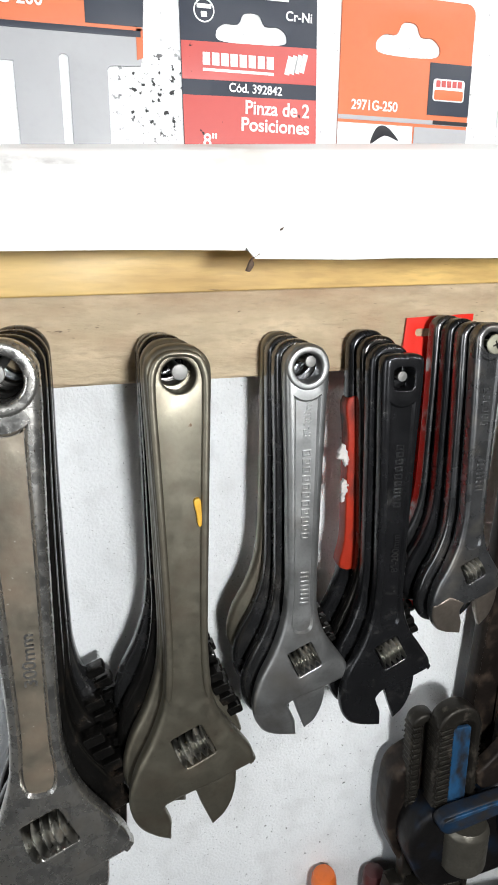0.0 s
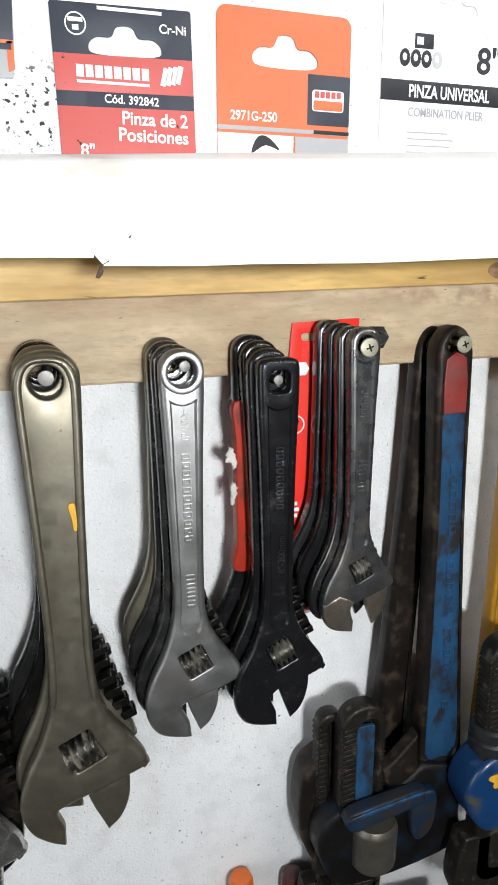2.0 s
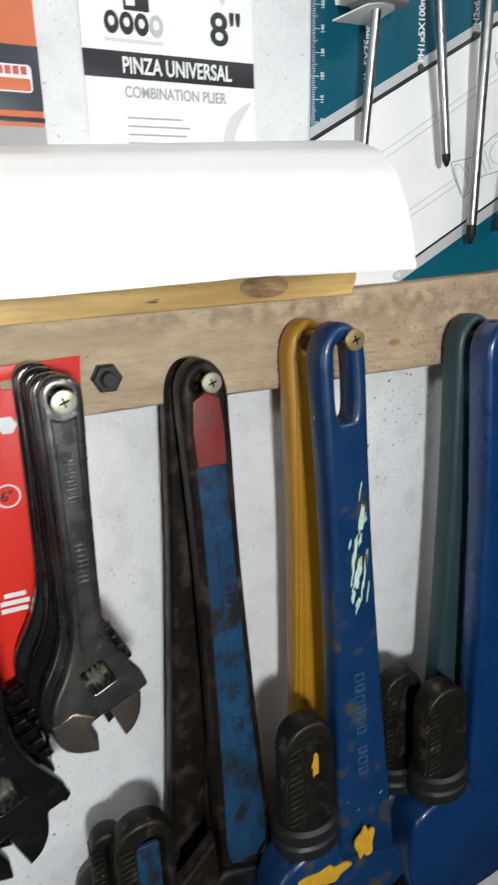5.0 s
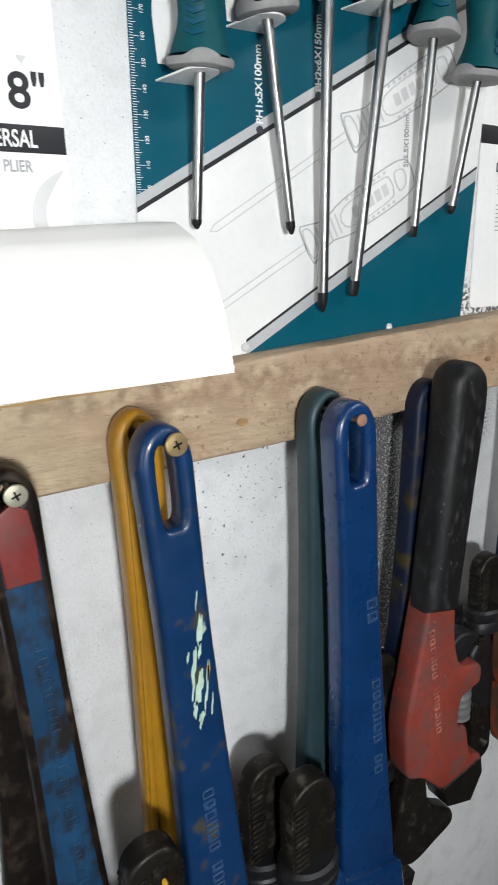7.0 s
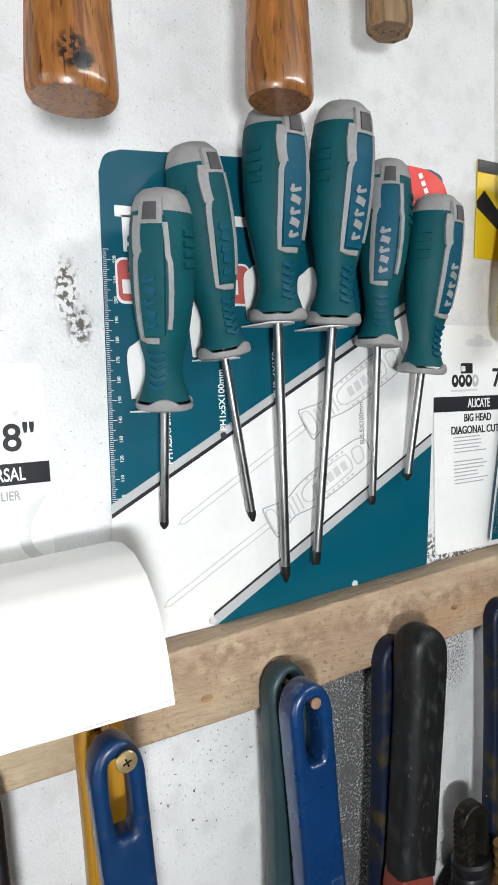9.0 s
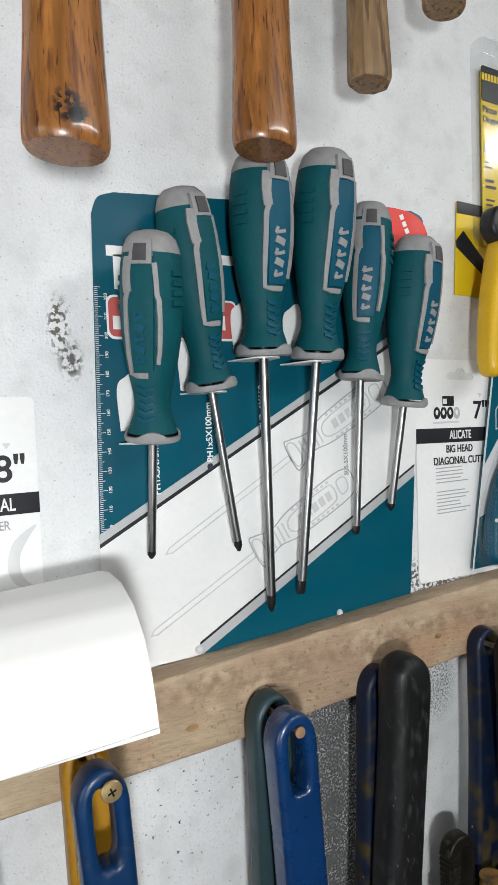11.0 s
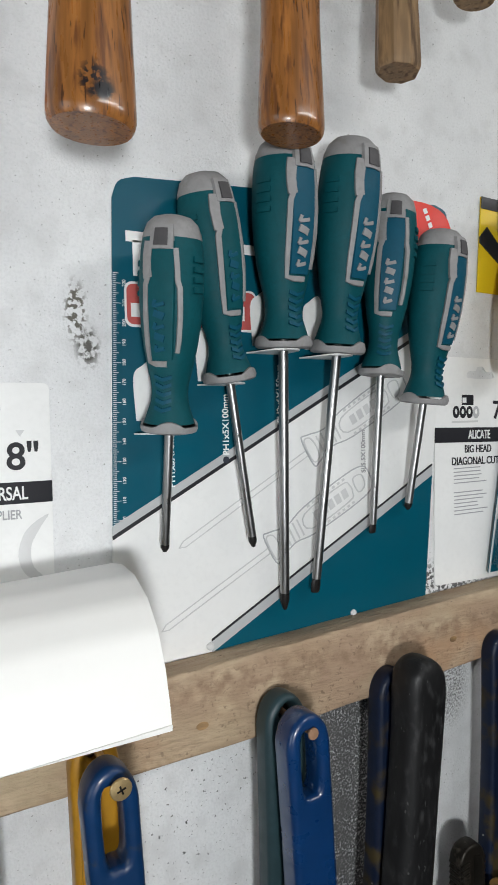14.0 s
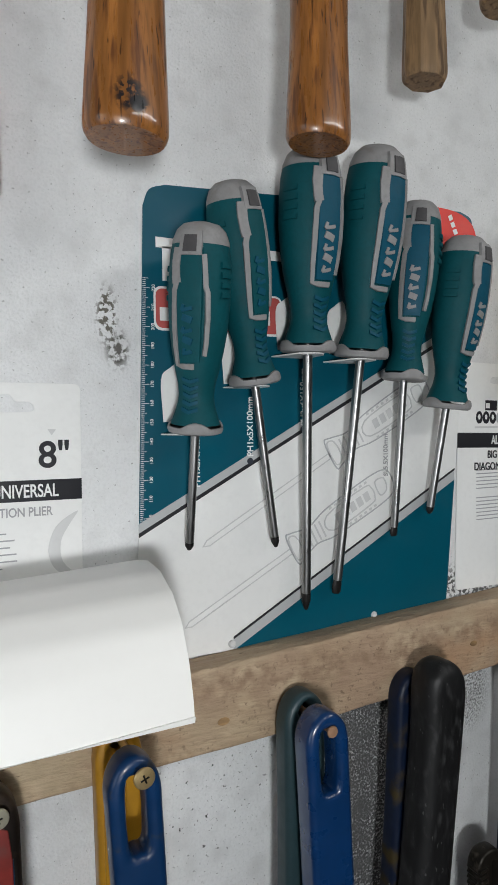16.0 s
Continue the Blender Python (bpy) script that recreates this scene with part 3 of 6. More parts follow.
def curved_cover():
    """A white curved sheet: from the wall out, over and down in front of the lath; its lower edge is torn at one place."""
    ob = thing("curved_cover", (-0.2, 0, 1.47), "white curved plastic sheet bulging from the wall, lower edge torn", "cover")
    sec = [(0.0, 1.4755), (-0.014, 1.4815), (-0.032, 1.4845), (-0.05, 1.483), (-0.066, 1.4765), (-0.077, 1.4665), (-0.0845, 1.453), (-0.0885, 1.44), (-0.0905, 1.4275)]
    fine = []
    for i in range(len(sec) - 1):
        for j in range(4):
            fine.append(Vector(sec[i]).lerp(Vector(sec[i + 1]), j / 4))
    fine.append(Vector(sec[-1]))
    xs = [-0.8 + 0.02 * i for i in range(32)] + [-0.1601, -0.1566, -0.14] + [-0.12 + 0.02 * i for i in range(11)] + [0.0985]
    bm = bmesh.new()
    layers = []
    for off in (0.0, 0.0011):
        grid = []
        for x in xs:
            row = []
            for k, p in enumerate(fine):
                s = k / (len(fine) - 1)
                t = fine[min(k + 1, len(fine) - 1)] - fine[max(k - 1, 0)]
                nrm = Vector((-t.y, t.x)).normalized()
                z = p.y + 0.0012 + (0.056 * (max(x, -0.4) - 0.1) * (1 - s ** 1.5)) - 0.0007 + 0.0012 * noise.noise((x * 9, s * 2, 0)) * s
                if s > 0.97:
                    z += 0.0035 if x < -0.158 else (-0.0005 if x < -0.1 else 0.004 * max(0, (x + 0.05)) / 0.15 * 1.4)
                row.append(bm.verts.new((x, p.x + nrm.x * off, z + nrm.y * off)))
            grid.append(row)
        layers.append(grid)
        for a, b in zip(grid, grid[1:]):
            for i in range(len(a) - 1):
                bm.faces.new((a[i], a[i + 1], b[i + 1], b[i]))
    f, g = layers
    for i in range(len(xs) - 1):
        for k in (0, -1):
            bm.faces.new((f[i][k], f[i + 1][k], g[i + 1][k], g[i][k]))
    for i in (0, -1):
        for k in range(len(fine) - 1):
            bm.faces.new((f[i][k], f[i][k + 1], g[i][k + 1], g[i][k]))
    part("sheet", bm, SHEET, ob)
    part("torn_flap", slab(spline([(-0.1575, 1.4275, 1), (-0.1545, 1.4295), (-0.158, 1.4275), (-0.16, 1.4235, 1), (-0.1585, 1.4232), (-0.157, 1.4255)]), -0.0905, -0.0885, 0.0003), BURN, ob, "dark torn flap at the edge")
    part("small_tear", slab(spline([(-0.147, 1.43732), (-0.14642, 1.43778), (-0.14597, 1.43867, 1), (-0.1466, 1.43836), (-0.14714, 1.43791)], 3), -0.0909, -0.0893, 0.0001), BURN, ob, "tiny dark tear")
    blk = thing("wooden_block", (0.09, 0, 1.445), "small rough wooden block behind the white sheet", "block")
    part("block", block(0.07, 0.1045, -0.05, -0.0005, 1.44, 1.4555, 0.001), BLOCK, blk)


curved_cover()


# ---- hanging screws ----
def screw(x, z, head_y, r, mat, label, cross=True, shank=0.0017):
    ob = thing("screw", (x, -0.02, z), label, "screw", "screws in the rail")
    part("shank", lathe([(shank, 0), (shank, 1)], (x, -0.012, z), (x, head_y + 0.0005, z), 12), mat, ob)
    head = lathe([(shank, 0), (r * 0.9, 0.3), (r, 0.5), (r, 0.75), (r * 0.92, 0.9), (r * 0.6, 0.97), (r * 0.2, 1)], (x, head_y + 0.0025, z), (x, head_y, z), 20)
    h = part("head", head, mat, ob)
    if cross:
        bm = bmesh.new()
        for d in (20, 110):
            slab(turn([(x - r * 0.42, z - r * 0.085), (x + r * 0.42, z - r * 0.085), (x + r * 0.42, z + r * 0.085), (x - r * 0.42, z + r * 0.085)], d, (x, z)), head_y - 0.0002, head_y + 0.001, 0.0001, into=bm)
        # Flat dark cross on the head paints the shade of the driver slot.
        part("cross_shade", bm, JAWIRON, h)
    return ob


# ---- adjustable wrenches ----
def adjustable_wrench(x, y, z, size, mat, label, deg=0.0, lean=0.0, fat=1.0, opening=0.0, gap=12.0, panel_mat=None, ring_end=False, square_end=False, rack=False, thick=None, handle_mat=None, worm_mat=None,
                      marks=(), bead=False, jaw_mat=None, category="wrench"):
    """Hangs by its eye at (x, z); y is the front face; size is the whole length."""
    k = size / 0.25
    T = thick or 0.0115 * k
    ob = thing("adjustable_wrench", (x, y + T / 2, z), label, category, "hanging adjustable wrenches")

    def L(pts):
        return [(x + p[0] * k * 0.001, z + p[1] * k * 0.001, *p[2:]) for p in pts]

    m = rigid(x, z - 0.012 * k, deg, lean, y)
    w = fat

    def sculpt(bm):
        """The head falls away towards its sides and jaw tips."""
        for v in bm.verts:
            dz, dx = (z - v.co.z) * 1000 / k, abs(v.co.x - x) * 1000 / k
            if v.co.y < y + T * 0.5 and dz > 150:
                back = min(2.2, max(0.0, (dx - 10) * 0.11)) + min(3.4, max(0.0, (dz - 219) * 0.13))
                v.co.y += back * k * 0.001 * min(1.0, (dz - 150) / 30)

    top = [(0, 0.5), (-7.5 * w, -1.2), (-12.3 * w, -7), (-13 * w, -15)]
    if square_end:
        top = [(0, 0), (-9 * w, -0.6), (-12.6 * w, -4), (-12.9 * w, -15)]
    left = [(-12.4 * w, -34), (-11.1 * w, -70), (-10 * w, -115), (-9.5 * w, -145), (-11.4, -167), (-17.5, -187), (-25.5, -204), (-29.6, -219), (-29.4, -231), (-25.4, -241.5), (-18.5, -247.5), (10 + opening - gap, -251, 1)]
    jaw = [(8.5 + opening - gap * 0.9, -240, 1), (3.5 + opening - gap * 0.8, -229), (2 + opening - gap * 0.45, -224.5), (2 + max(opening, -2), -221, 1)]
    right = [(31.5, -212.5), (33.2, -208.5), (31.2, -202.5), (25, -193), (15.5, -178), (10.2 * w, -160), (9.6 * w, -135), (10.9 * w, -72), (12.4 * w, -34), (13 * w, -15), (12.3 * w, -7), (7.5 * w, -1.2)]
    if square_end:
        right[-2:] = [(12.6 * w, -4), (9 * w, -0.6)]
    outline = spline(L(top + left + jaw + right), 5)
    eye = [Vector((x, z - 0.0125 * k)) + p * k for p in circle(0, 0, 0.0072 * (1.12 if ring_end else 1.0), 22)]
    if square_end:
        eye = rrect(x - 0.0066 * k, z - 0.021 * k, x + 0.0066 * k, z - 0.0075 * k, 0.0035 * k)
    win = turn(rrect(x - 0.0062 * k, z - 0.203 * k, x + 0.0102 * k, z - 0.184 * k, 0.0014 * k, 3), 24, (x + 0.002 * k, z - 0.1935 * k))
    p_top = -27 if ring_end or square_end else -22
    pw = w * 0.74
    pan = spline(L([(-10.4 * pw, p_top - 6), (-11.4 * pw, p_top, 1), (-6 * pw, p_top - 2.4), (0, p_top - 3.4), (6 * pw, p_top - 2.4), (11.4 * pw, p_top, 1), (10.4 * pw, p_top - 6), (9.8 * pw, -70), (8.7 * pw, -115), (8.3 * pw, -150), (7, -165), (4.6, -174),
                    (-4.6, -174), (-7, -165), (-8.3 * pw, -150), (-8.7 * pw, -115), (-9.8 * pw, -70)]), 3)
    body = slab(outline, y, y + T, 0.0034 * k, hole_e=0.001 * k, holes=[eye, win], panels=[] if bead else [(pan, 0.0017 * k)])
    if bead:
        # rounded bead that runs round the eye and down both sides of the handle
        side_o = [(10 * w, -163), (9 * w, -138), (9.9 * w, -95), (11.2 * w, -50), (12 * w, -20), (11.2 * w, -9), (7 * w, -3), (0, -1.4)]
        side_i = [(0, -4.2), (5.6 * w, -5.4), (8.4 * w, -11), (9 * w, -20), (8 * w, -50), (6.7 * w, -95), (6 * w, -138), (7.2 * w, -163)]
        slab(spline(L([(p, q) for p, q in side_o] + [(-p, q) for p, q in side_o[-2::-1]] + [(-p, q) for p, q in side_i[::-1]] + [(p, q) for p, q in side_i[1:]]), 3), y - 0.0026 * k, y + 0.004 * k, 0.0015 * k, into=body)
    if ring_end:
        slab(circle(x, z - 0.0125 * k, 0.0125 * k * w, 28), y - 0.0009 * k, y + 0.004 * k, 0.0012 * k, holes=[circle(x, z - 0.0125 * k, 0.0083 * k, 24)], into=body)
    sculpt(body)
    bo = part("body", body, mat, ob, "", m)
    if panel_mat:
        part("handle_face", slab(inset(ccw(pan), 0.0014 * k), y + 0.0012 * k, y + 0.002 * k, 0.0001), panel_mat, bo, "rust stained sunk handle face", m)
    if handle_mat:
        hp = spline(L([(-12.4 * w, -44), (12.4 * w, -44), (11.3 * w, -70), (10.2 * w, -115), (9.8 * w, -145), (10.8 * w, -164), (-11.6 * w, -166), (-9.8 * w, -145), (-10.3 * w, -115), (-11.4 * w, -70)]), 4)
        part("handle_paint", slab(hp, y - 0.0005, y + T + 0.0005, 0.001), handle_mat, bo, "chipped red paint on the handle", m)
    o = opening
    mj = spline(L([(2 + o, -219, 1), (5.5 + o, -231), (11.5 + o, -247.5, 1), (18.5 + o, -241), (23 + o, -229), (24 + o, -211, 1), (14 + o, -205, 1)]), 5)
    jaw_bm = slab(mj, y + T * 0.1, y + T * 0.84, 0.002 * k)
    sculpt(jaw_bm)
    j = part("moving_jaw", jaw_bm, jaw_mat or mat, ob, "", m)
    if jaw_mat:
        tip = spline(L([(-29.2, -222, 1), (-28.6, -232), (-25, -241), (-18.3, -247), (9.6 + o - gap, -250.4, 1), (8.1 + o - gap * 0.9, -240, 1), (3.1 + o - gap * 0.8, -229), (-2, -221, 1), (-16, -214, 1)]), 4)
        tip_bm = slab(tip, y - 0.0003, y + T * 0.6, 0.002 * k)
        sculpt(tip_bm)
        part("bare_jaw", tip_bm, jaw_mat, bo, "bare worn steel on the fixed jaw", m)
    if rack:
        bm = bmesh.new()
        for i in range(4):
            cx, cz = x + (29 - 3.5 * i) * k * 0.001, z + (-197 + 7.2 * i) * k * 0.001
            slab(turn(rrect(cx - 0.0042 * k, cz - 0.0025 * k, cx + 0.005 * k, cz + 0.0025 * k, 0.001 * k, 2), 20, (cx, cz)), y + T * 0.2, y + T * 0.85, 0.0006 * k, into=bm)
        part("rack_teeth", bm, GREASY, j, "", m)
    a = radians(24)
    c = Vector((x + 0.002 * k, y + T * 0.3 + 0.0002, z - 0.1935 * k)) - Vector((0, 0.0012 * k, 0))
    d = Vector((math.cos(a), 0, math.sin(a))) * 0.0076 * k
    prof = []
    for i in range(33):
        s = i / 32
        prof.append(((0.0069 + 0.0017 * math.cos(s * 6.28319 * 4)) * k, s))
    wm = part("worm", lathe(prof, c - d, c + d, 18), worm_mat or WORMS, ob, "", m)
    part("worm_pin", lathe([(0.0016 * k, 0), (0.0016 * k, 1)], c - d * 1.25, c + d * 1.25, 10), GREASY, wm, "", m)
    rubbed = GUNMETAL if mat is BLACKENED else mat
    for text, size_mm, mx, mz, wdt in marks:
        if text:
            t = lettering(text, size_mm * 0.001, x + mx * 0.001, z + mz * 0.001, y + 0.0013 * k, rubbed, ob, 90, wdt * 0.001, 0.0005)
            t.data.transform(Matrix.Translation(-ORIGIN[ob]) @ m @ Matrix.Translation(ORIGIN[ob]))
        else:
            n = int(size_mm)
            for i in range(n):
                bm = bmesh.new()
                bx, bz = x + mx * 0.001, z + (mz + i * wdt) * 0.001
                hgt = wdt * 0.00074
                slab(rrect(bx, bz, bx + 0.0042, bz + hgt, 0.0003, 1), y + 0.001 * k, y + 0.0022 * k, 0.0002, holes=[rrect(bx + 0.0008 * (1 + i % 2), bz + hgt * 0.26, bx + 0.0034, bz + hgt * 0.74, 0.0002, 1)] if hgt > 0.002 else (), into=bm)
                part("raised_mark", bm, rubbed, ob, "", m)
    return ob


def wrench_stack(x, y, z, size, rows):
    """Wrenches hung one behind another on the same screw."""
    for dx, dy, dz, length, mat, deg, extra in rows:
        adjustable_wrench(x + dx * 0.001, y + dy * 0.001, z + dz * 0.001, length * 0.001, mat, extra.pop("label"), deg, **extra)


def behind(label="greasy dark steel adjustable wrench hung behind another", **kw):
    return dict(label=label, rack=True, **kw)


# twelve-inch stack
adjustable_wrench(-0.2515, -0.062, 1.398, 0.3, CHROME, "worn chrome adjustable wrench with rust stained handle face", 0, 0, 1.0, panel_mat=RUSTY_PANEL, ring_end=True, marks=[("300mm", 8, 3.5, -152, 26)])
wrench_stack(-0.2515, -0.062, 1.398, 0.3, [(2.5, 15, 0, 284, GREASY, -0.4, behind(opening=7)), (4.5, 26, 1, 268, GREASY, -0.7, behind(opening=9)), (5.5, 36, 2, 252, GUNMETAL, -1.2, behind(opening=8))])
screw(-0.2515, 1.3865, -0.07, 0.004, NAILGREY, "round headed nail in the rail", False, 0.002)
# ten-inch stack
ten_inch = adjustable_wrench(-0.1815, -0.062, 1.394, 0.25, OLIVE, "olive grey steel adjustable wrench with yellow paint chip", 0, 0, 1.08, gap=20, bead=True)
wrench_stack(-0.1815, -0.062, 1.394, 0.25, [(-1.5, 12, 1, 240, OLIVE, 0.4, behind(opening=5, fat=1.0, bead=True)), (-3, 22, 2, 226, GREASY, 1.0, behind(opening=7, fat=0.95)), (-4, 31, 2, 208, GUNMETAL, 1.6, behind(opening=10, fat=0.95))])
screw(-0.1812, 1.3835, -0.064, 0.0034, NAILGREY, "round headed nail in the rail", False, 0.0022)
part("paint_chip", slab(spline([(-0.1768, 1.327), (-0.1752, 1.3285), (-0.1738, 1.327), (-0.1735, 1.319), (-0.174, 1.3155), (-0.1752, 1.3165), (-0.1758, 1.3215)]), -0.0642, -0.0615, 0.0002), YELLOWCHIP, ten_inch, "small yellow paint chip")
# eight-inch stack, bright
adjustable_wrench(-0.123, -0.056, 1.392, 0.203, SATIN, "satin grey steel adjustable wrench with ring eye", 0, 0, 0.98, opening=-7, gap=4, ring_end=True,
                  marks=[('8"-200mm', 5.2, 2.4, -42, 19), ("", 11, -1.6, -92, 4.1), ("", 8, -1.4, -127, 2.3)])
wrench_stack(-0.123, -0.056, 1.392, 0.203, [(-2, 10, 1, 198, GUNMETAL, 0.8, behind(opening=6)), (-3.5, 19, 2, 186, GUNMETAL, 1.6, behind(opening=8)), (-4, 27, 3, 174, OLIVE, 2.6, behind(opening=4))])
screw(-0.1215, 1.3845, -0.055, 0.0026, NAILGREY, "round headed nail in the rail", False)
# eight-inch stack, black
adjustable_wrench(-0.078, -0.06, 1.387, 0.198, BLACKENED, "black steel adjustable wrench with square eye", 0, 0, 1.0, opening=-2, gap=8, square_end=True, marks=[("", 9, -1.8, -74, 3.6), ('8"-200mm', 5.2, 2.6, -108, 20)])
wrench_stack(-0.078, -0.06, 1.387, 0.198, [(-2, 10, 3, 194, BLACKENED, 0.4, behind(opening=8)), (-3.5, 19, 6, 186, GREASY, -0.8, behind(opening=9)),
                                          (-5.2, 28, 8, 188, BLACKENED, 1.0, dict(fat=1.0, label="black adjustable wrench with chipped red handle and torn tape", handle_mat=REDHANDLE))])
screw(-0.078, 1.3765, -0.058, 0.0024, NAILGREY, "round headed nail in the rail", False)
tape = thing("torn_tape", (-0.092, -0.033, 1.335), "torn white tape stuck on a red wrench handle", "tape")
rng = random.Random(12)
for cx, cz, rx, rz in ((-0.0956, 1.3345, 0.0028, 0.0048), (-0.0938, 1.331, 0.0016, 0.003), (-0.0942, 1.3165, 0.0021, 0.004), (-0.095, 1.3105, 0.0014, 0.0028)):
    rag = [(cx + rx * math.cos(0.2618 * i) * rng.uniform(0.6, 1.2), cz + rz * math.sin(0.2618 * i) * rng.uniform(0.6, 1.2)) for i in range(24)]
    part("tape", slab(spline(rag, 2), -0.0343, -0.0315, 0.0007), FLUFF, tape)
# six-inch stack
adjustable_wrench(-0.0355, -0.062, 1.3995, 0.16, PEWTER, "dark grey steel adjustable wrench with bare jaws", 0, 0, 0.95, opening=5, gap=17, thick=0.0086, jaw_mat=BARESTEEL, marks=[("", 6, -1.8, -48, 3.2), ("", 8, -1.6, -82, 2.2)])
wrench_stack(-0.0355, -0.062, 1.3995, 0.16, [(-2, 9, 0, 158, GUNMETAL, 0.8, behind(opening=3, thick=0.0086)), (-4, 18, 1, 152, BLACKENED, 1.8, behind(opening=6, thick=0.0086)), (-6, 27, 2, 148, GUNMETAL, 2.6, behind(opening=3, thick=0.0086))])
screw(-0.035, 1.3905, -0.0645, 0.0046, NAILSTEEL, "cross head screw in the rail")


def blister_card():
    ob = thing("blister_card", (-0.04, -0.0215, 1.39), "red hanging packaging card with a small wrench in a blister", "packaging")
    q = [(-0.0585, 1.4), (-0.0205, 1.4015), (-0.0345, 1.233), (-0.0745, 1.236)]
    part("card", slab(q, -0.0222, -0.0212, 0.0002, holes=[rrect(-0.0535, 1.3905, -0.0445, 1.3945, 0.0018)]), CARDRED, ob)
    bars([(-0.064, -0.055, 1.30, 0.0022), (-0.066, -0.054, 1.2965, 0.0022), (-0.066, -0.055, 1.293, 0.0022)], -0.0225, INK_WHITE, ob)
    part("logo_ring", slab(circle(-0.0565, 1.346, 0.0052, 24), -0.0227, -0.0222, 0.0001, holes=[circle(-0.0565, 1.346, 0.0045, 24)]), INK_WHITE, ob)
    lettering('6"', 0.006, -0.0595, 1.344, -0.0225, INK_BLACK, ob)
    ring = bmesh.new()
    for q in range(28):
        a, b = 6.28319 * q / 28, 6.28319 * (q + 1.15) / 28
        lathe([(0.0011, 0), (0.0011, 1)], (-0.052 + 0.0078 * math.cos(a), -0.03, 1.246 + 0.0078 * math.sin(a)), (-0.052 + 0.0078 * math.cos(b), -0.03, 1.246 + 0.0078 * math.sin(b)), 8, into=ring)
    part("steel_ring", ring, SATIN, ob, "small bright steel ring")
    part("ring_chain", lathe([(0.0022 + 0.0008 * (q % 2), q / 9) for q in range(10)], (-0.052, -0.028, 1.254), (-0.0525, -0.026, 1.278), 10), SATIN, ob, "bright steel links")
    part("logo_mark", slab(circle(-0.053, 1.376, 0.004, 6), -0.0227, -0.0222, 0.0001), INK_WHITE, ob)


blister_card()
bolt = thing("hex_bolt", (-0.0105, -0.02, 1.391), "black hexagonal bolt and nut in the rail", "bolt")
part("nut", lathe([(0.0062, 0), (0.0066, 0.1), (0.0066, 0.85), (0.0058, 1)], (-0.0105, -0.0195, 1.391), (-0.0105, -0.0255, 1.391), 6), DARKBOLT, bolt, sharp=20)
part("bolt_end", lathe([(0.0036, 0), (0.0036, 0.9), (0.0028, 1)], (-0.0105, -0.015, 1.391), (-0.0105, -0.0295, 1.391), 14), DARKBOLT, bolt)


# ---- pipe wrenches ----
def teeth(x, z0, z1, y0, y1, side, n, into, deep=0.0016):
    """A row of wedge teeth up one edge."""
    h = (z1 - z0) / n
    for i in range(n):
        a = z0 + i * h
        slab([(x, a + h * 0.08), (x + side * deep, a + h * 0.5), (x, a + h * 0.92), (x - side * 0.002, a + h * 0.92), (x - side * 0.002, a + h * 0.08)], y0, y1, 0.0002, into=into)
    return into


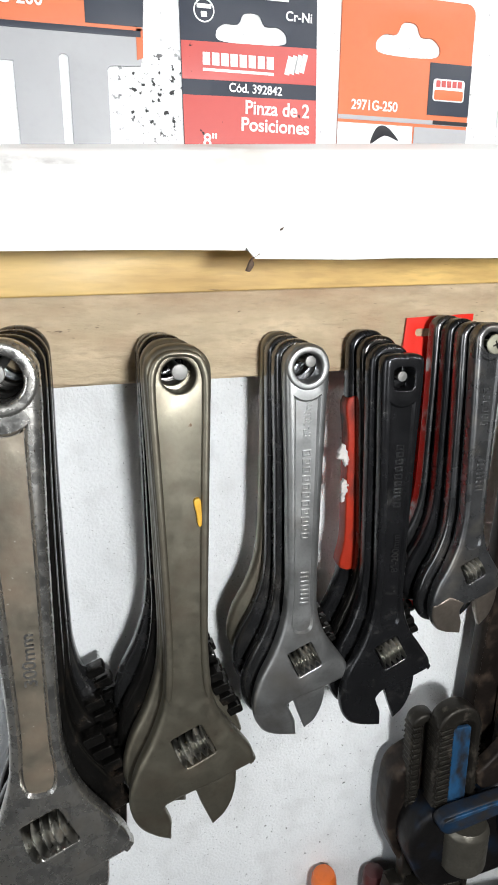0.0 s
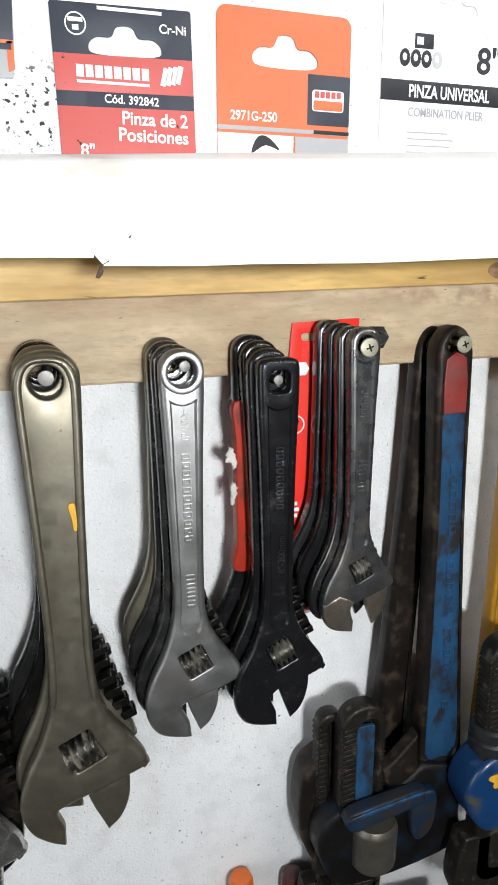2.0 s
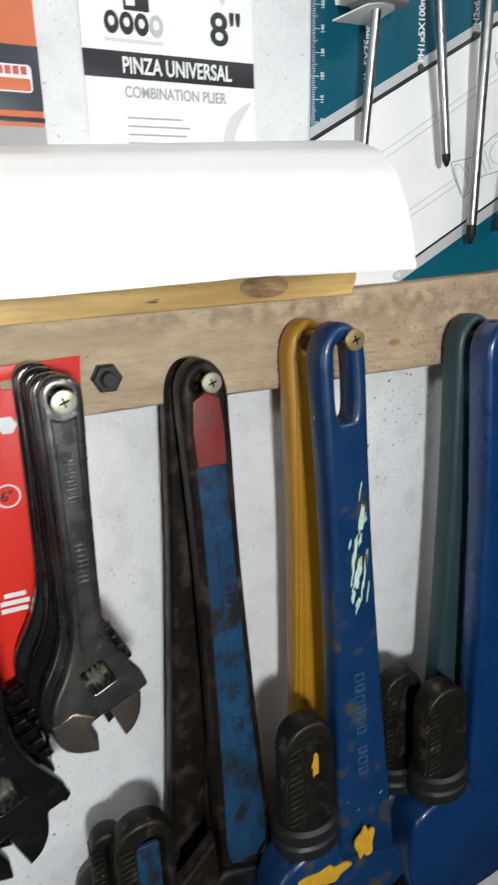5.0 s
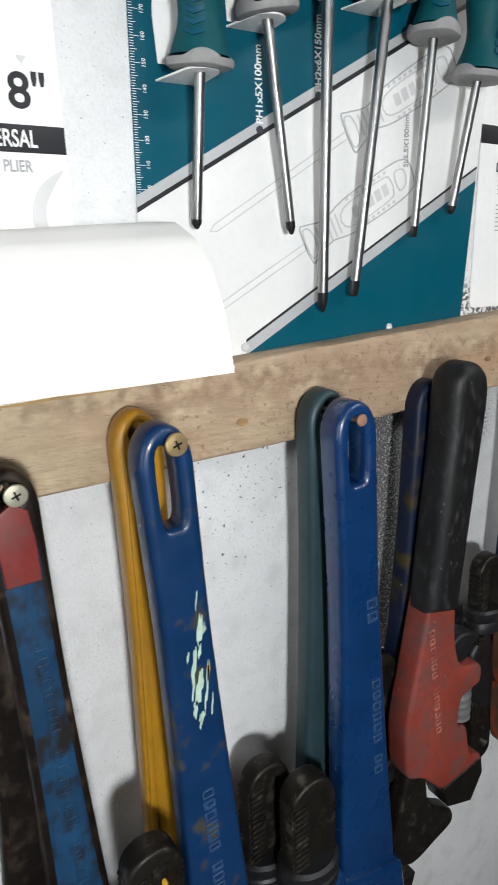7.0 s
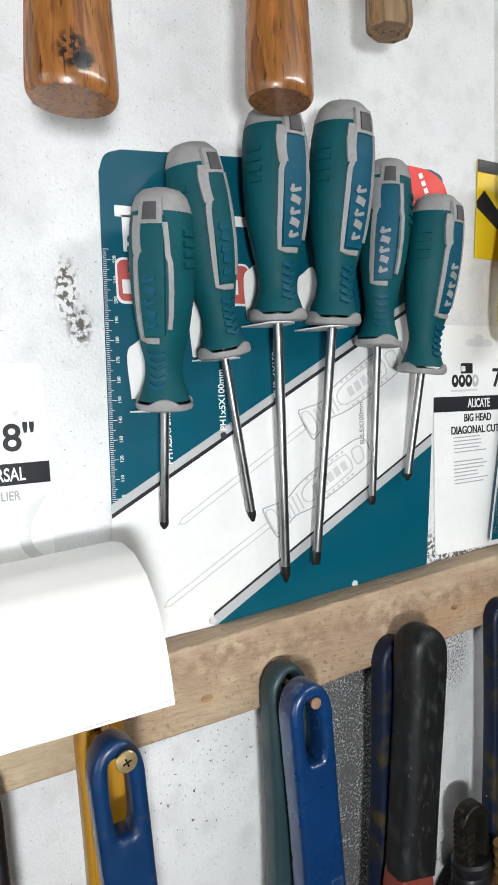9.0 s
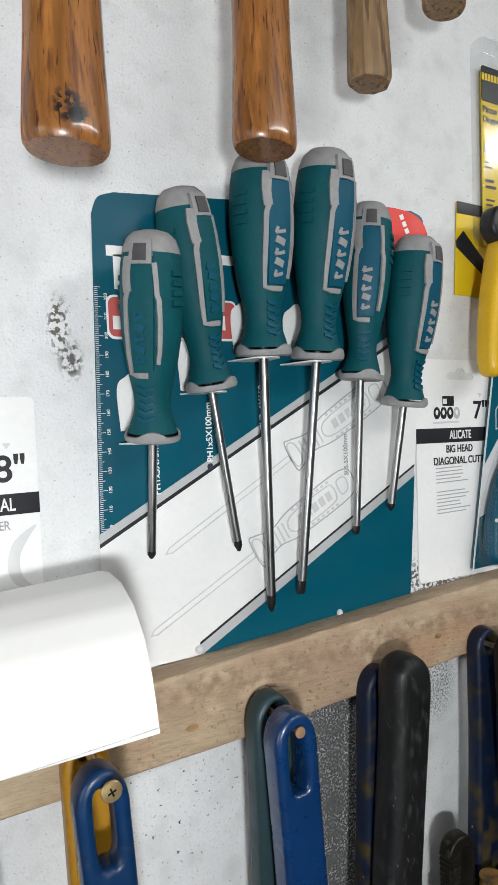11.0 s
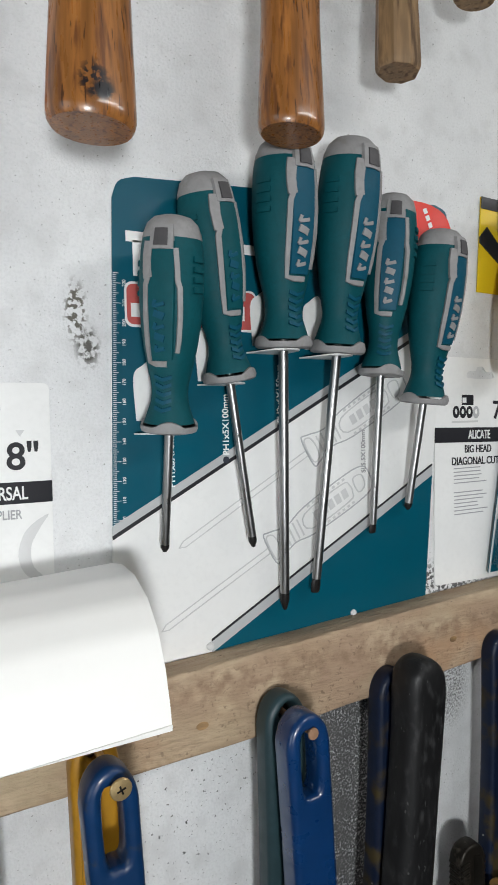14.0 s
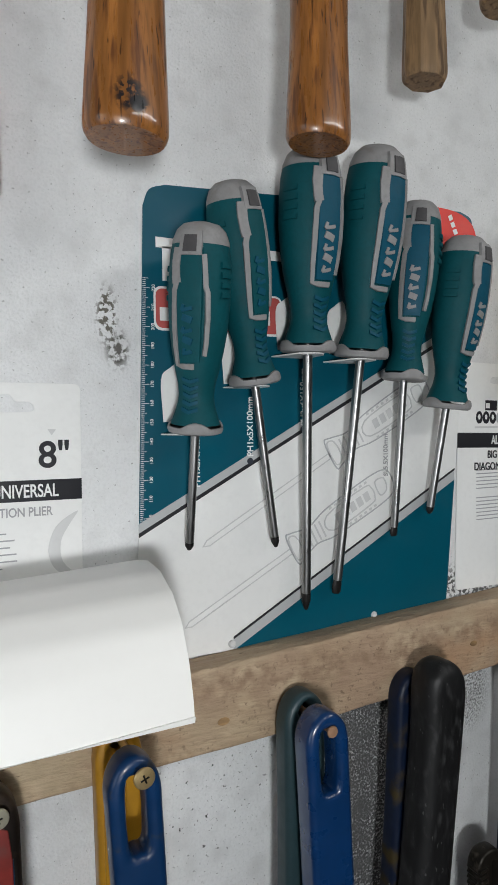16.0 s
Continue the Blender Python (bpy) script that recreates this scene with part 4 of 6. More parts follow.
def pipe_wrench(top, low, w0, w1, y, T, mat, label, slot=0.0, beam=True, shank=None, collar=True, housing=None, shank_mat=None, group="hanging pipe wrenches", recess_mat=None, jaw=True, y_shank=None, web_mat=None, body_mat=None):
    """Handle from top to low (x, z), head below: housing (x0, x1, z0, z1), the hook jaw's shank (x0, x1, top z) beside the handle."""
    a, b = Vector(top), Vector(low)
    ob = thing("pipe_wrench", (a.x, y + T, a.y - 0.012), label, "pipe wrench", group)
    d = (b - a).normalized()
    n = Vector((-d.y, d.x))
    H0, H1 = w0 / 2, w1 / 2

    def at(s, off):
        p = a.lerp(b, s) + n * off
        return (p.x, p.y)

    # handle outline: round end, slender waist, widening to the head
    waist = H0 * 0.9 + (H1 - H0) * 0.2
    out = [at(0, 0), at(0.012, -H0 * 0.62), at(0.045, -H0), at(0.11, -H0 * 1.02), at(0.35, -waist), at(0.7, -(waist + H1) / 2), at(0.93, -H1), (*at(1, -H1 * 1.02), 1),
           (*at(1, H1 * 1.02), 1), at(0.93, H1), at(0.7, (waist + H1) / 2), at(0.35, waist), at(0.11, H0 * 1.02), at(0.045, H0), at(0.012, H0 * 0.62)]
    ln = (b - a).length
    holes = []
    s0 = 0.0085 / ln
    if slot:
        s1 = (0.0085 + slot) / ln
        hw = H0 * 0.36
        holes.append(spline([at(s0, 0), at(s0 + 0.004 / ln, -hw), at(s1 - 0.003 / ln, -hw), at(s1, 0), at(s1 - 0.003 / ln, hw), at(s0 + 0.004 / ln, hw)], 4))
    else:
        holes.append(spline([at(s0 - 0.003 / ln, 0), at(s0 + 0.002 / ln, -0.0042), at(s0 + 0.007 / ln, 0), at(s0 + 0.002 / ln, 0.0042)], 5))
        s1 = 0.02 / ln
    panels = []
    if beam:
        k0 = s1 + 0.006 / ln
        panels.append((spline([at(k0, 0), at(k0 + 0.004 / ln, -H0 * 0.62), at(k0 + 0.01 / ln, -H0 * 0.8), at(0.35, -waist * 0.82), at(0.7, -(waist + H1) * 0.41), at(0.94, -H1 * 0.78), at(0.965, 0), at(0.94, H1 * 0.78), at(0.7, (waist + H1) * 0.41),
                               at(0.35, waist * 0.82), at(k0 + 0.01 / ln, H0 * 0.8), at(k0 + 0.004 / ln, H0 * 0.62)], 4), 0.0018))
    h = part("handle", slab(spline(out, 5), y, y + T, min(0.0034, T * 0.3), holes, panels), mat, ob)
    if web_mat and panels:
        part("painted_web", slab(inset(ccw(panels[0][0]), 0.0009), y + 0.0012, y + 0.0022, 0.0001), web_mat, h, "worn painted web of the handle")
    if recess_mat:
        (s_a, s_b), rm = recess_mat
        part("paint_patch", slab(spline([at(s_a, -H0 * 0.56), at(s_a, H0 * 0.56), (*at(s_b, H0 * 0.64), 1), (*at(s_b, -H0 * 0.64), 1)], 2), y - 0.0005, y + 0.003, 0.0005), rm, h, "dark red painted patch", None)
    if housing:
        x0, x1, z0, z1 = housing
        ho = slab(spline([(x0, z0 + (z1 - z0) * 0.25), (x0, z1 - 0.02), (x0 + 0.012, z1 - 0.006), (x0 + (x1 - x0) * 0.45, z1 - 0.002), (b.x - H1, b.y + 0.012, 1), (b.x + H1, b.y + 0.004, 1), (x1, z1 - 0.03), (x1 - 0.002, z0),
                          (x0 + 0.02, z0 - 0.01)], 5), y - 0.004, y + T + 0.005, 0.004)
        part("housing", ho, body_mat or mat, ob)
    if shank:
        sx0, sx1, zt = shank
        zb = housing[2] - 0.05 if housing else zt - 0.15
        ys = y - 0.001 if y_shank is None else y_shank
        r = (sx1 - sx0) * 0.48
        mid = (sx0 + sx1) / 2
        so = rrect(sx0, zb, sx1, zt, r * 0.98, 6)
        rc = rrect(sx0 + r * 0.78, zb + 0.01, sx1 - r * 0.3, zt - r * 0.62, r * 0.42, 4)
        hj = part("hook_jaw", slab(so, ys, ys + T * 0.92, 0.0022, panels=[(rc, 0.0042)]), shank_mat or JAWIRON, ob, "dark iron hook jaw with toothed edges")
        bm = bmesh.new()
        top_t = zt - r * 0.9
        for sx, sd in ((sx0, -1), (sx1, 1)):
            teeth(sx, max(zb, zt - 0.075), top_t, ys + 0.001, ys + T * 0.8, sd, 18, bm, 0.0011)
        for i in range(18):
            zz = max(zb, zt - 0.075) + (top_t - max(zb, zt - 0.075)) * (i + 0.5) / 18
            slab(turn(rrect(sx0 + r * 0.05, zz - 0.0011, sx0 + r * 0.66, zz + 0.0011, 0.0004, 1), 9, (sx0, zz)), ys - 0.0011, ys + 0.0012, 0.0004, into=bm)
        part("thread_teeth", bm, shank_mat or JAWIRON, hj)
        if collar and housing:
            zc = housing[3]
            prof = [(r * 1.22, 0), (r * 1.4, 0.1), (r * 1.4, 0.42), (r * 1.28, 0.5), (r * 1.4, 0.58), (r * 1.4, 0.9), (r * 1.22, 1)]
            part("adjusting_nut", lathe(prof, (mid, ys + T * 0.46, zc - 0.004), (mid, ys + T * 0.46, zc + 0.014), 26, 0.78), DARKBOLT, ob, "black ring nut")
        if jaw and housing:
            z0 = housing[2]
            jo = spline([(sx0 - 0.008, z0 - 0.012, 1), (sx0 - 0.012, z0 - 0.05), (sx0 + 0.01, z0 - 0.075), (housing[1], z0 - 0.072, 1), (housing[1] + 0.004, z0 - 0.058, 1), (sx1 + 0.004, z0 - 0.05), (sx1 + 0.002, z0 - 0.012, 1)], 4)
            part("lower_jaw", slab(jo, ys, ys + T, 0.002), shank_mat or JAWIRON, hj)
    return ob


def raised_letters(ob, x, z, n, pitch, wide, y, mat, deg):
    """A column of small raised marks down a handle."""
    for i in range(n):
        if i % 7 == 6:
            continue
        bm = bmesh.new()
        cz = z - i * pitch
        slab(turn(rrect(x - wide / 2, cz - pitch * 0.36, x + wide / 2, cz + pitch * 0.36, 0.0004, 1), 0, (x, cz)), y - 0.0006, y + 0.001, 0.0003, holes=[rrect(x - wide * (0.34 - 0.14 * (i % 3 == 1)), cz - pitch * (0.24 - 0.1 * (i % 2)), x + wide * (0.34 - 0.1 * (i % 4 == 2)), cz + pitch * 0.22, 0.0002, 1)], into=bm)
        part("raised_mark", bm, mat, ob, "", rigid(x, z, -deg))


def chips(ob, pts, y, mat, seed, name="bare_patch"):
    """Uneven flakes of old paint."""
    rng = random.Random(seed)
    for cx, cz, rx, rz in pts:
        bm = bmesh.new()
        p, q = rng.uniform(0, 6.28), rng.uniform(0, 6.28)
        ring = []
        for a in [6.28319 * i / 24 for i in range(24)]:
            f = 0.9 + 0.22 * math.sin(2 * a + p) + 0.16 * math.sin(5 * a + q) + rng.uniform(-0.06, 0.06)
            ring.append((cx + rx * 0.85 * math.cos(a) * f + 0.12 * rz * math.sin(a), cz + rz * math.sin(a) * f))
        slab(spline(ring, 2), y - 0.0004, y + 0.001, 0.0001, into=bm)
        part(name, bm, mat, ob)


# blue pipe wrench with a red patch, and the rusty one behind it
p1 = pipe_wrench((0.026, 1.3975), (0.0355, 1.118), 0.0215, 0.03, -0.043, 0.014, RUST, "worn blue painted pipe wrench with red patch", shank=(-0.033, -0.005, 1.1775), housing=(-0.046, 0.05, 1.06, 1.116), recess_mat=((0.062, 0.168), REDPATCH),
                 collar=False, shank_mat=JAWIRON, web_mat=BLUEWORN, body_mat=GRIMYBLUE)
part("painted_web", slab(rrect(-0.024, 1.1, -0.0125, 1.165, 0.002), -0.0444, -0.042, 0.0004), BLUEWORN, p1, "worn blue paint on the jaw shank")
part("housing_arm", slab(spline([(-0.035, 1.108), (-0.03, 1.1145), (-0.01, 1.1175), (0.017, 1.1205, 1), (0.018, 1.11, 1), (-0.008, 1.1045), (-0.028, 1.101)], 4), -0.056, -0.046, 0.0022), BLUEDULL, p1, "worn blue raised arm")
# Lighter blue strip that follows the arm's upper edge.
part("arm_edge", slab(spline([(-0.031, 1.1135), (-0.01, 1.1168), (0.017, 1.1202, 1), (0.0172, 1.1182, 1), (-0.009, 1.1145), (-0.0295, 1.111)], 3), -0.057, -0.054, 0.0006), BLUEWORN, p1, "lighter blue strip along the arm's upper edge")
part("housing_arm", slab(spline([(0.011, 1.113), (0.026, 1.115), (0.026, 1.092), (0.018, 1.082), (0.011, 1.087)], 4), -0.0545, -0.046, 0.002), BLUEDULL, p1, "worn blue raised arm")
part("gusset", slab(spline([(-0.0055, 1.13, 1), (0.006, 1.141), (0.0165, 1.152, 1), (0.0185, 1.122, 1), (-0.001, 1.118)], 3), -0.0455, -0.036, 0.002), RUST, p1, "bare brown iron gusset under the handle")
nut_prof = [(0.0125, 0), (0.0142, 0.08)] + [(0.0142 + 0.0004 * (q % 2), 0.1 + 0.04 * q) for q in range(20)] + [(0.0142, 0.92), (0.0122, 1.0)]
part("adjusting_nut", lathe(nut_prof, (-0.0115, -0.0465, 1.066), (-0.0115, -0.0475, 1.0985), 28, 0.85), NUTSTEEL, p1, "dull knurled steel nut")
raised_letters(p1, 0.0305, 1.318, 22, 0.0072, 0.005, -0.0418, BLUEWORN, 2)
pipe_wrench((0.0255, 1.396), (0.009, 1.12), 0.019, 0.022, -0.024, 0.012, RUST, "brown rusty iron pipe wrench hung behind a blue one", shank=(-0.043, -0.027, 1.1675), housing=(-0.0515, 0.02, 1.055, 1.138), collar=False, y_shank=-0.032)
screw(0.0285, 1.388, -0.047, 0.0045, NAILSTEEL, "cross head screw in the rail")
# royal blue pipe wrench over a yellow one
p2 = pipe_wrench((0.0802, 1.4105), (0.0955, 1.12), 0.0225, 0.034, -0.067, 0.015, ROYALWORN, "chipped royal blue pipe wrench with hanging slot", slot=0.034, beam=False, shank=(0.0475, 0.0735, 1.2215), housing=(0.038, 0.115, 1.1, 1.15))
chips(p2, [(0.0896, 1.321, 0.0014, 0.009), (0.0859, 1.305, 0.0015, 0.008), (0.0876, 1.293, 0.0026, 0.007), (0.0853, 1.284, 0.0016, 0.004), (0.0909, 1.289, 0.0009, 0.008), (0.0922, 1.3, 0.0007, 0.007), (0.0881, 1.279, 0.002, 0.0022), (0.0849, 1.294, 0.0007, 0.006), (0.0889, 1.335, 0.0005, 0.004), (0.0934, 1.283, 0.0005, 0.005), (0.0889, 1.311, 0.0008, 0.004), (0.0874, 1.276, 0.0007, 0.003), (0.0834, 1.31, 0.0006, 0.003), (0.0894, 1.3, 0.0005, 0.003)], -0.067, MINTCHIP, 3)
chips(p2, [(0.0924, 1.3, 0.0008, 0.006)], -0.067, YELLOWCHIP, 4)
chips(p2, [(0.0655, 1.193, 0.0036, 0.006)], -0.0636, YELLOWCHIP, 5)
chips(p2, [(0.065, 1.13, 0.016, 0.007), (0.09, 1.14, 0.006, 0.012)], -0.0712, YELLOWCHIP, 7)
raised_letters(p2, 0.0885, 1.238, 10, 0.0062, 0.006, -0.0672, LETTERBLUE, 3)
yellow = pipe_wrench((0.083, 1.41), (0.0855, 1.11), 0.022, 0.033, -0.034, 0.0128, YELLOWP, "yellow enamelled pipe wrench hung behind a blue one", beam=False)
part("edge_flange", slab(spline([(0.075, 1.385), (0.0763, 1.388), (0.0776, 1.385), (0.0775, 1.3), (0.0735, 1.12), (0.0705, 1.12), (0.0748, 1.3)], 4), -0.035, -0.032, 0.0006), YELLOWP, yellow)
screw(0.083, 1.4035, -0.0725, 0.0046, BRASS, "cross head brass coloured screw in the rail")
# clean royal blue pipe wrench over a grey-green one
p3 = pipe_wrench((0.1825, 1.4035), (0.1955, 1.11), 0.0245, 0.04, -0.058, 0.016, ROYAL, "clean royal blue pipe wrench with hanging slot", slot=0.033, beam=False, shank=(0.1405, 0.1685, 1.2025), housing=(0.13, 0.22, 1.06, 1.135))
raised_letters(p3, 0.193, 1.295, 2, 0.008, 0.007, -0.0582, LETTERBLUE, 3)
raised_letters(p3, 0.197, 1.245, 9, 0.0072, 0.006, -0.0582, LETTERBLUE, 3)
pipe_wrench((0.1838, 1.4055), (0.1803, 1.11), 0.0245, 0.034, -0.036, 0.014, TEALGREY, "grey green pipe wrench hung behind a blue one", beam=False, shank=(0.1265, 0.153, 1.204), housing=(0.118, 0.2, 1.07, 1.13), y_shank=-0.038)
screw(0.184, 1.3945, -0.06, 0.003, COPPERNAIL, "brown nail in the rail", False)


# red pipe wrench with a rubber grip: its jaws face the other way
def red_wrench():
    y, T = -0.052, 0.018
    ob = thing("pipe_wrench", (0.262, -0.03, 1.4), "faded red pipe wrench with worn black rubber grip", "pipe wrench", "hanging pipe wrenches")
    grip = spline([(0.268, 1.412), (0.259, 1.409), (0.254, 1.399), (0.2525, 1.37), (0.2475, 1.32), (0.242, 1.268, 1), (0.2675, 1.262, 1), (0.274, 1.32), (0.28, 1.37), (0.282, 1.397), (0.277, 1.408)], 6)
    part("rubber_grip", slab(grip, y - 0.003, y + T + 0.002, 0.0075), RUBBER, ob, "worn black rubber grip")
    body = spline([(0.243, 1.272, 1), (0.266, 1.268, 1), (0.268, 1.24), (0.275, 1.222), (0.292, 1.216), (0.293, 1.203), (0.284, 1.2), (0.276, 1.196), (0.275, 1.178), (0.283, 1.172), (0.288, 1.15), (0.299, 1.143), (0.297, 1.128), (0.27, 1.128),
                   (0.246, 1.15), (0.232, 1.158), (0.229, 1.178), (0.229, 1.2), (0.236, 1.235)], 5)
    part("body", slab(body, y, y + T, 0.003), REDBODY, ob)
    part("heel_jaw", slab(spline([(0.262, 1.135, 1), (0.298, 1.143, 1), (0.3, 1.13, 1), (0.29, 1.111, 1), (0.268, 1.118, 1)], 2), y - 0.001, y + T, 0.0015), JAWIRON, ob, "dark toothed heel jaw")
    # Added plate that closes the gap where bright wall showed behind the nut.
    part("nut_backing", slab(rrect(0.262, 1.168, 0.29, 1.21, 0.003), y + T * 0.7, y + T - 0.0005, 0.001), REDBODY, ob)
    hook = part("hook_jaw", slab(spline([(0.235, 1.16, 1), (0.25, 1.152, 1), (0.254, 1.125), (0.262, 1.118), (0.276, 1.108), (0.277, 1.097), (0.262, 1.09), (0.24, 1.083), (0.224, 1.096), (0.225, 1.12)], 5), y + 0.003, y + T - 0.003, 0.0025), JAWIRON, ob, "dark iron hook jaw")
    part("shank_end", slab(spline([(0.264, 1.224), (0.266, 1.236), (0.274, 1.242), (0.286, 1.24), (0.292, 1.234), (0.284, 1.229), (0.28, 1.222)], 5), y + 0.002, y + T - 0.002, 0.003), DARKBOLT, hook)
    prof = [((0.0088 + 0.0003 * math.cos(s * 6.283 * 4)), s) for s in [i / 24 for i in range(25)]]
    part("adjusting_nut", lathe(prof, (0.2815, y + T / 2, 1.178), (0.2815, y + T / 2, 1.2), 20), DULLNUT, ob, "dull grey steel nut")
    raised_letters(ob, 0.2455, 1.255, 13, 0.006, 0.0045, y, LETTERRED, 8)


red_wrench()
pipe_wrench((0.2635, 1.4), (0.247, 1.13), 0.024, 0.034, -0.031, 0.013, MOTTLED, "mottled blue pipe wrench hung behind a red one", beam=False, shank=(0.214, 0.238, 1.237), housing=(0.208, 0.258, 1.105, 1.15), y_shank=-0.033)


# orange pipe wrench with a rusty head
def orange_wrench():
    y, T = -0.046, 0.013
    ob = thing("pipe_wrench", (0.353, -0.033, 1.39), "orange painted pipe wrench with rusty brown head", "pipe wrench", "hanging pipe wrenches")
    h = part("handle", slab(spline([(0.354, 1.4035), (0.3505, 1.4), (0.348, 1.39), (0.351, 1.33), (0.358, 1.235, 1), (0.379, 1.235, 1), (0.3725, 1.31), (0.367, 1.388), (0.363, 1.399)], 6), y, y + 0.0065, 0.002, holes=[circle(0.358, 1.39, 0.004, 16)],
                            panels=[(spline([(0.357, 1.38), (0.353, 1.37), (0.356, 1.3), (0.36, 1.24), (0.372, 1.24), (0.367, 1.3), (0.362, 1.37)], 4), 0.0016)]), RUST, ob)
    part("painted_web", slab(spline([(0.3585, 1.3855), (0.3525, 1.379), (0.3545, 1.3), (0.3595, 1.24, 1), (0.3765, 1.24, 1), (0.371, 1.3), (0.3655, 1.377)], 4), y - 0.0006, y + 0.003, 0.0007), ORANGEP, h, "orange painted web of the handle")
    bars([(0.3565, 0.361, 1.345 + 0.0036 * i, 0.0022) for i in range(8)], y - 0.0008, ORANGEP, ob, "raised_mark")
    part("head", slab(spline([(0.353, 1.243, 1), (0.376, 1.24, 1), (0.381, 1.225), (0.375, 1.205), (0.38, 1.193), (0.377, 1.18), (0.366, 1.176), (0.352, 1.178), (0.336, 1.172), (0.326, 1.19), (0.326, 1.222), (0.34, 1.232)], 5), y - 0.004, y + T, 0.003), RUSTORANGE, ob, "rusty orange iron head")
    part("hook_jaw", slab(spline([(0.326, 1.18, 1), (0.35, 1.18, 1), (0.356, 1.166), (0.379, 1.157), (0.379, 1.15), (0.36, 1.138), (0.344, 1.13), (0.331, 1.132), (0.327, 1.15)], 5), y - 0.001, y + T - 0.001, 0.0025), RUSTORANGE, ob)
    prof = [((0.007 + 0.0009 * math.cos(s * 6.283 * 5)), s) for s in [i / 30 for i in range(31)]]
    part("adjusting_nut", lathe(prof, (0.336, y + T / 2 - 0.004, 1.22), (0.336, y + T / 2 - 0.004, 1.25), 20), OCHRE, ob, "yellow brown knurled nut")


orange_wrench()
pipe_wrench((0.3565, 1.405), (0.3485, 1.17), 0.022, 0.03, -0.031, 0.012, MOTTLED, "mottled blue and yellow pipe wrench hung behind orange", shank=(0.31, 0.332, 1.276), housing=(0.304, 0.345, 1.165, 1.225), y_shank=-0.034, jaw=False, body_mat=DARKBOLT)
screw(0.358, 1.3935, -0.05, 0.003, NAILSTEEL, "round headed nail in the rail", False)
pipe_wrench((0.455, 1.4), (0.447, 1.17), 0.026, 0.036, -0.045, 0.016, ROYAL, "dark blue pipe wrench with black jaw", beam=False, shank=(0.406, 0.43, 1.3), housing=(0.4, 0.47, 1.17, 1.225), shank_mat=DARKBOLT, jaw=False)
screw(0.455, 1.3935, -0.05, 0.003, NAILSTEEL, "round headed nail in the rail", False)


# tops of handles below
def low_handle(x, z, r, mat, label):
    ob = thing("hanging_tool", (x, 0, z - 0.1), label, "tool", "tools on the lower hooks")
    part("grip", lathe([(r * 0.8, 0), (r * 0.9, 0.3), (r, 0.9), (r * 0.96, 0.96), (r * 0.8, 0.99), (r * 0.2, 1)], (x, -r - 0.001, z - 0.11), (x, -r - 0.001, z), 18), mat, ob)


low_handle(-0.0875, 1.04, 0.0085, ORANGEPLASTIC, "bright orange plastic tool handle against the wall")
low_handle(-0.051, 1.031, 0.008, material("maroon_plastic", (0.06, 0.015, 0.015), 0.4, 0, 0.1, 60, 0.1, 300), "dark maroon plastic tool handle against the wall")


# ---- packaging cards on the wall ----
def euro_hole(cx, cz, w, h):
    return spline([(cx - w / 2, cz, ), (cx - w / 2 + h * 0.5, cz + h * 0.5), (cx - w * 0.19, cz + h * 0.55), (cx - w * 0.1, cz + h * 1.15), (cx + w * 0.1, cz + h * 1.15), (cx + w * 0.19, cz + h * 0.55), (cx + w / 2 - h * 0.5, cz + h * 0.5), (cx + w / 2, cz),
                   (cx + w / 2 - h * 0.5, cz - h * 0.5), (cx - w / 2 + h * 0.5, cz - h * 0.5)], 4)


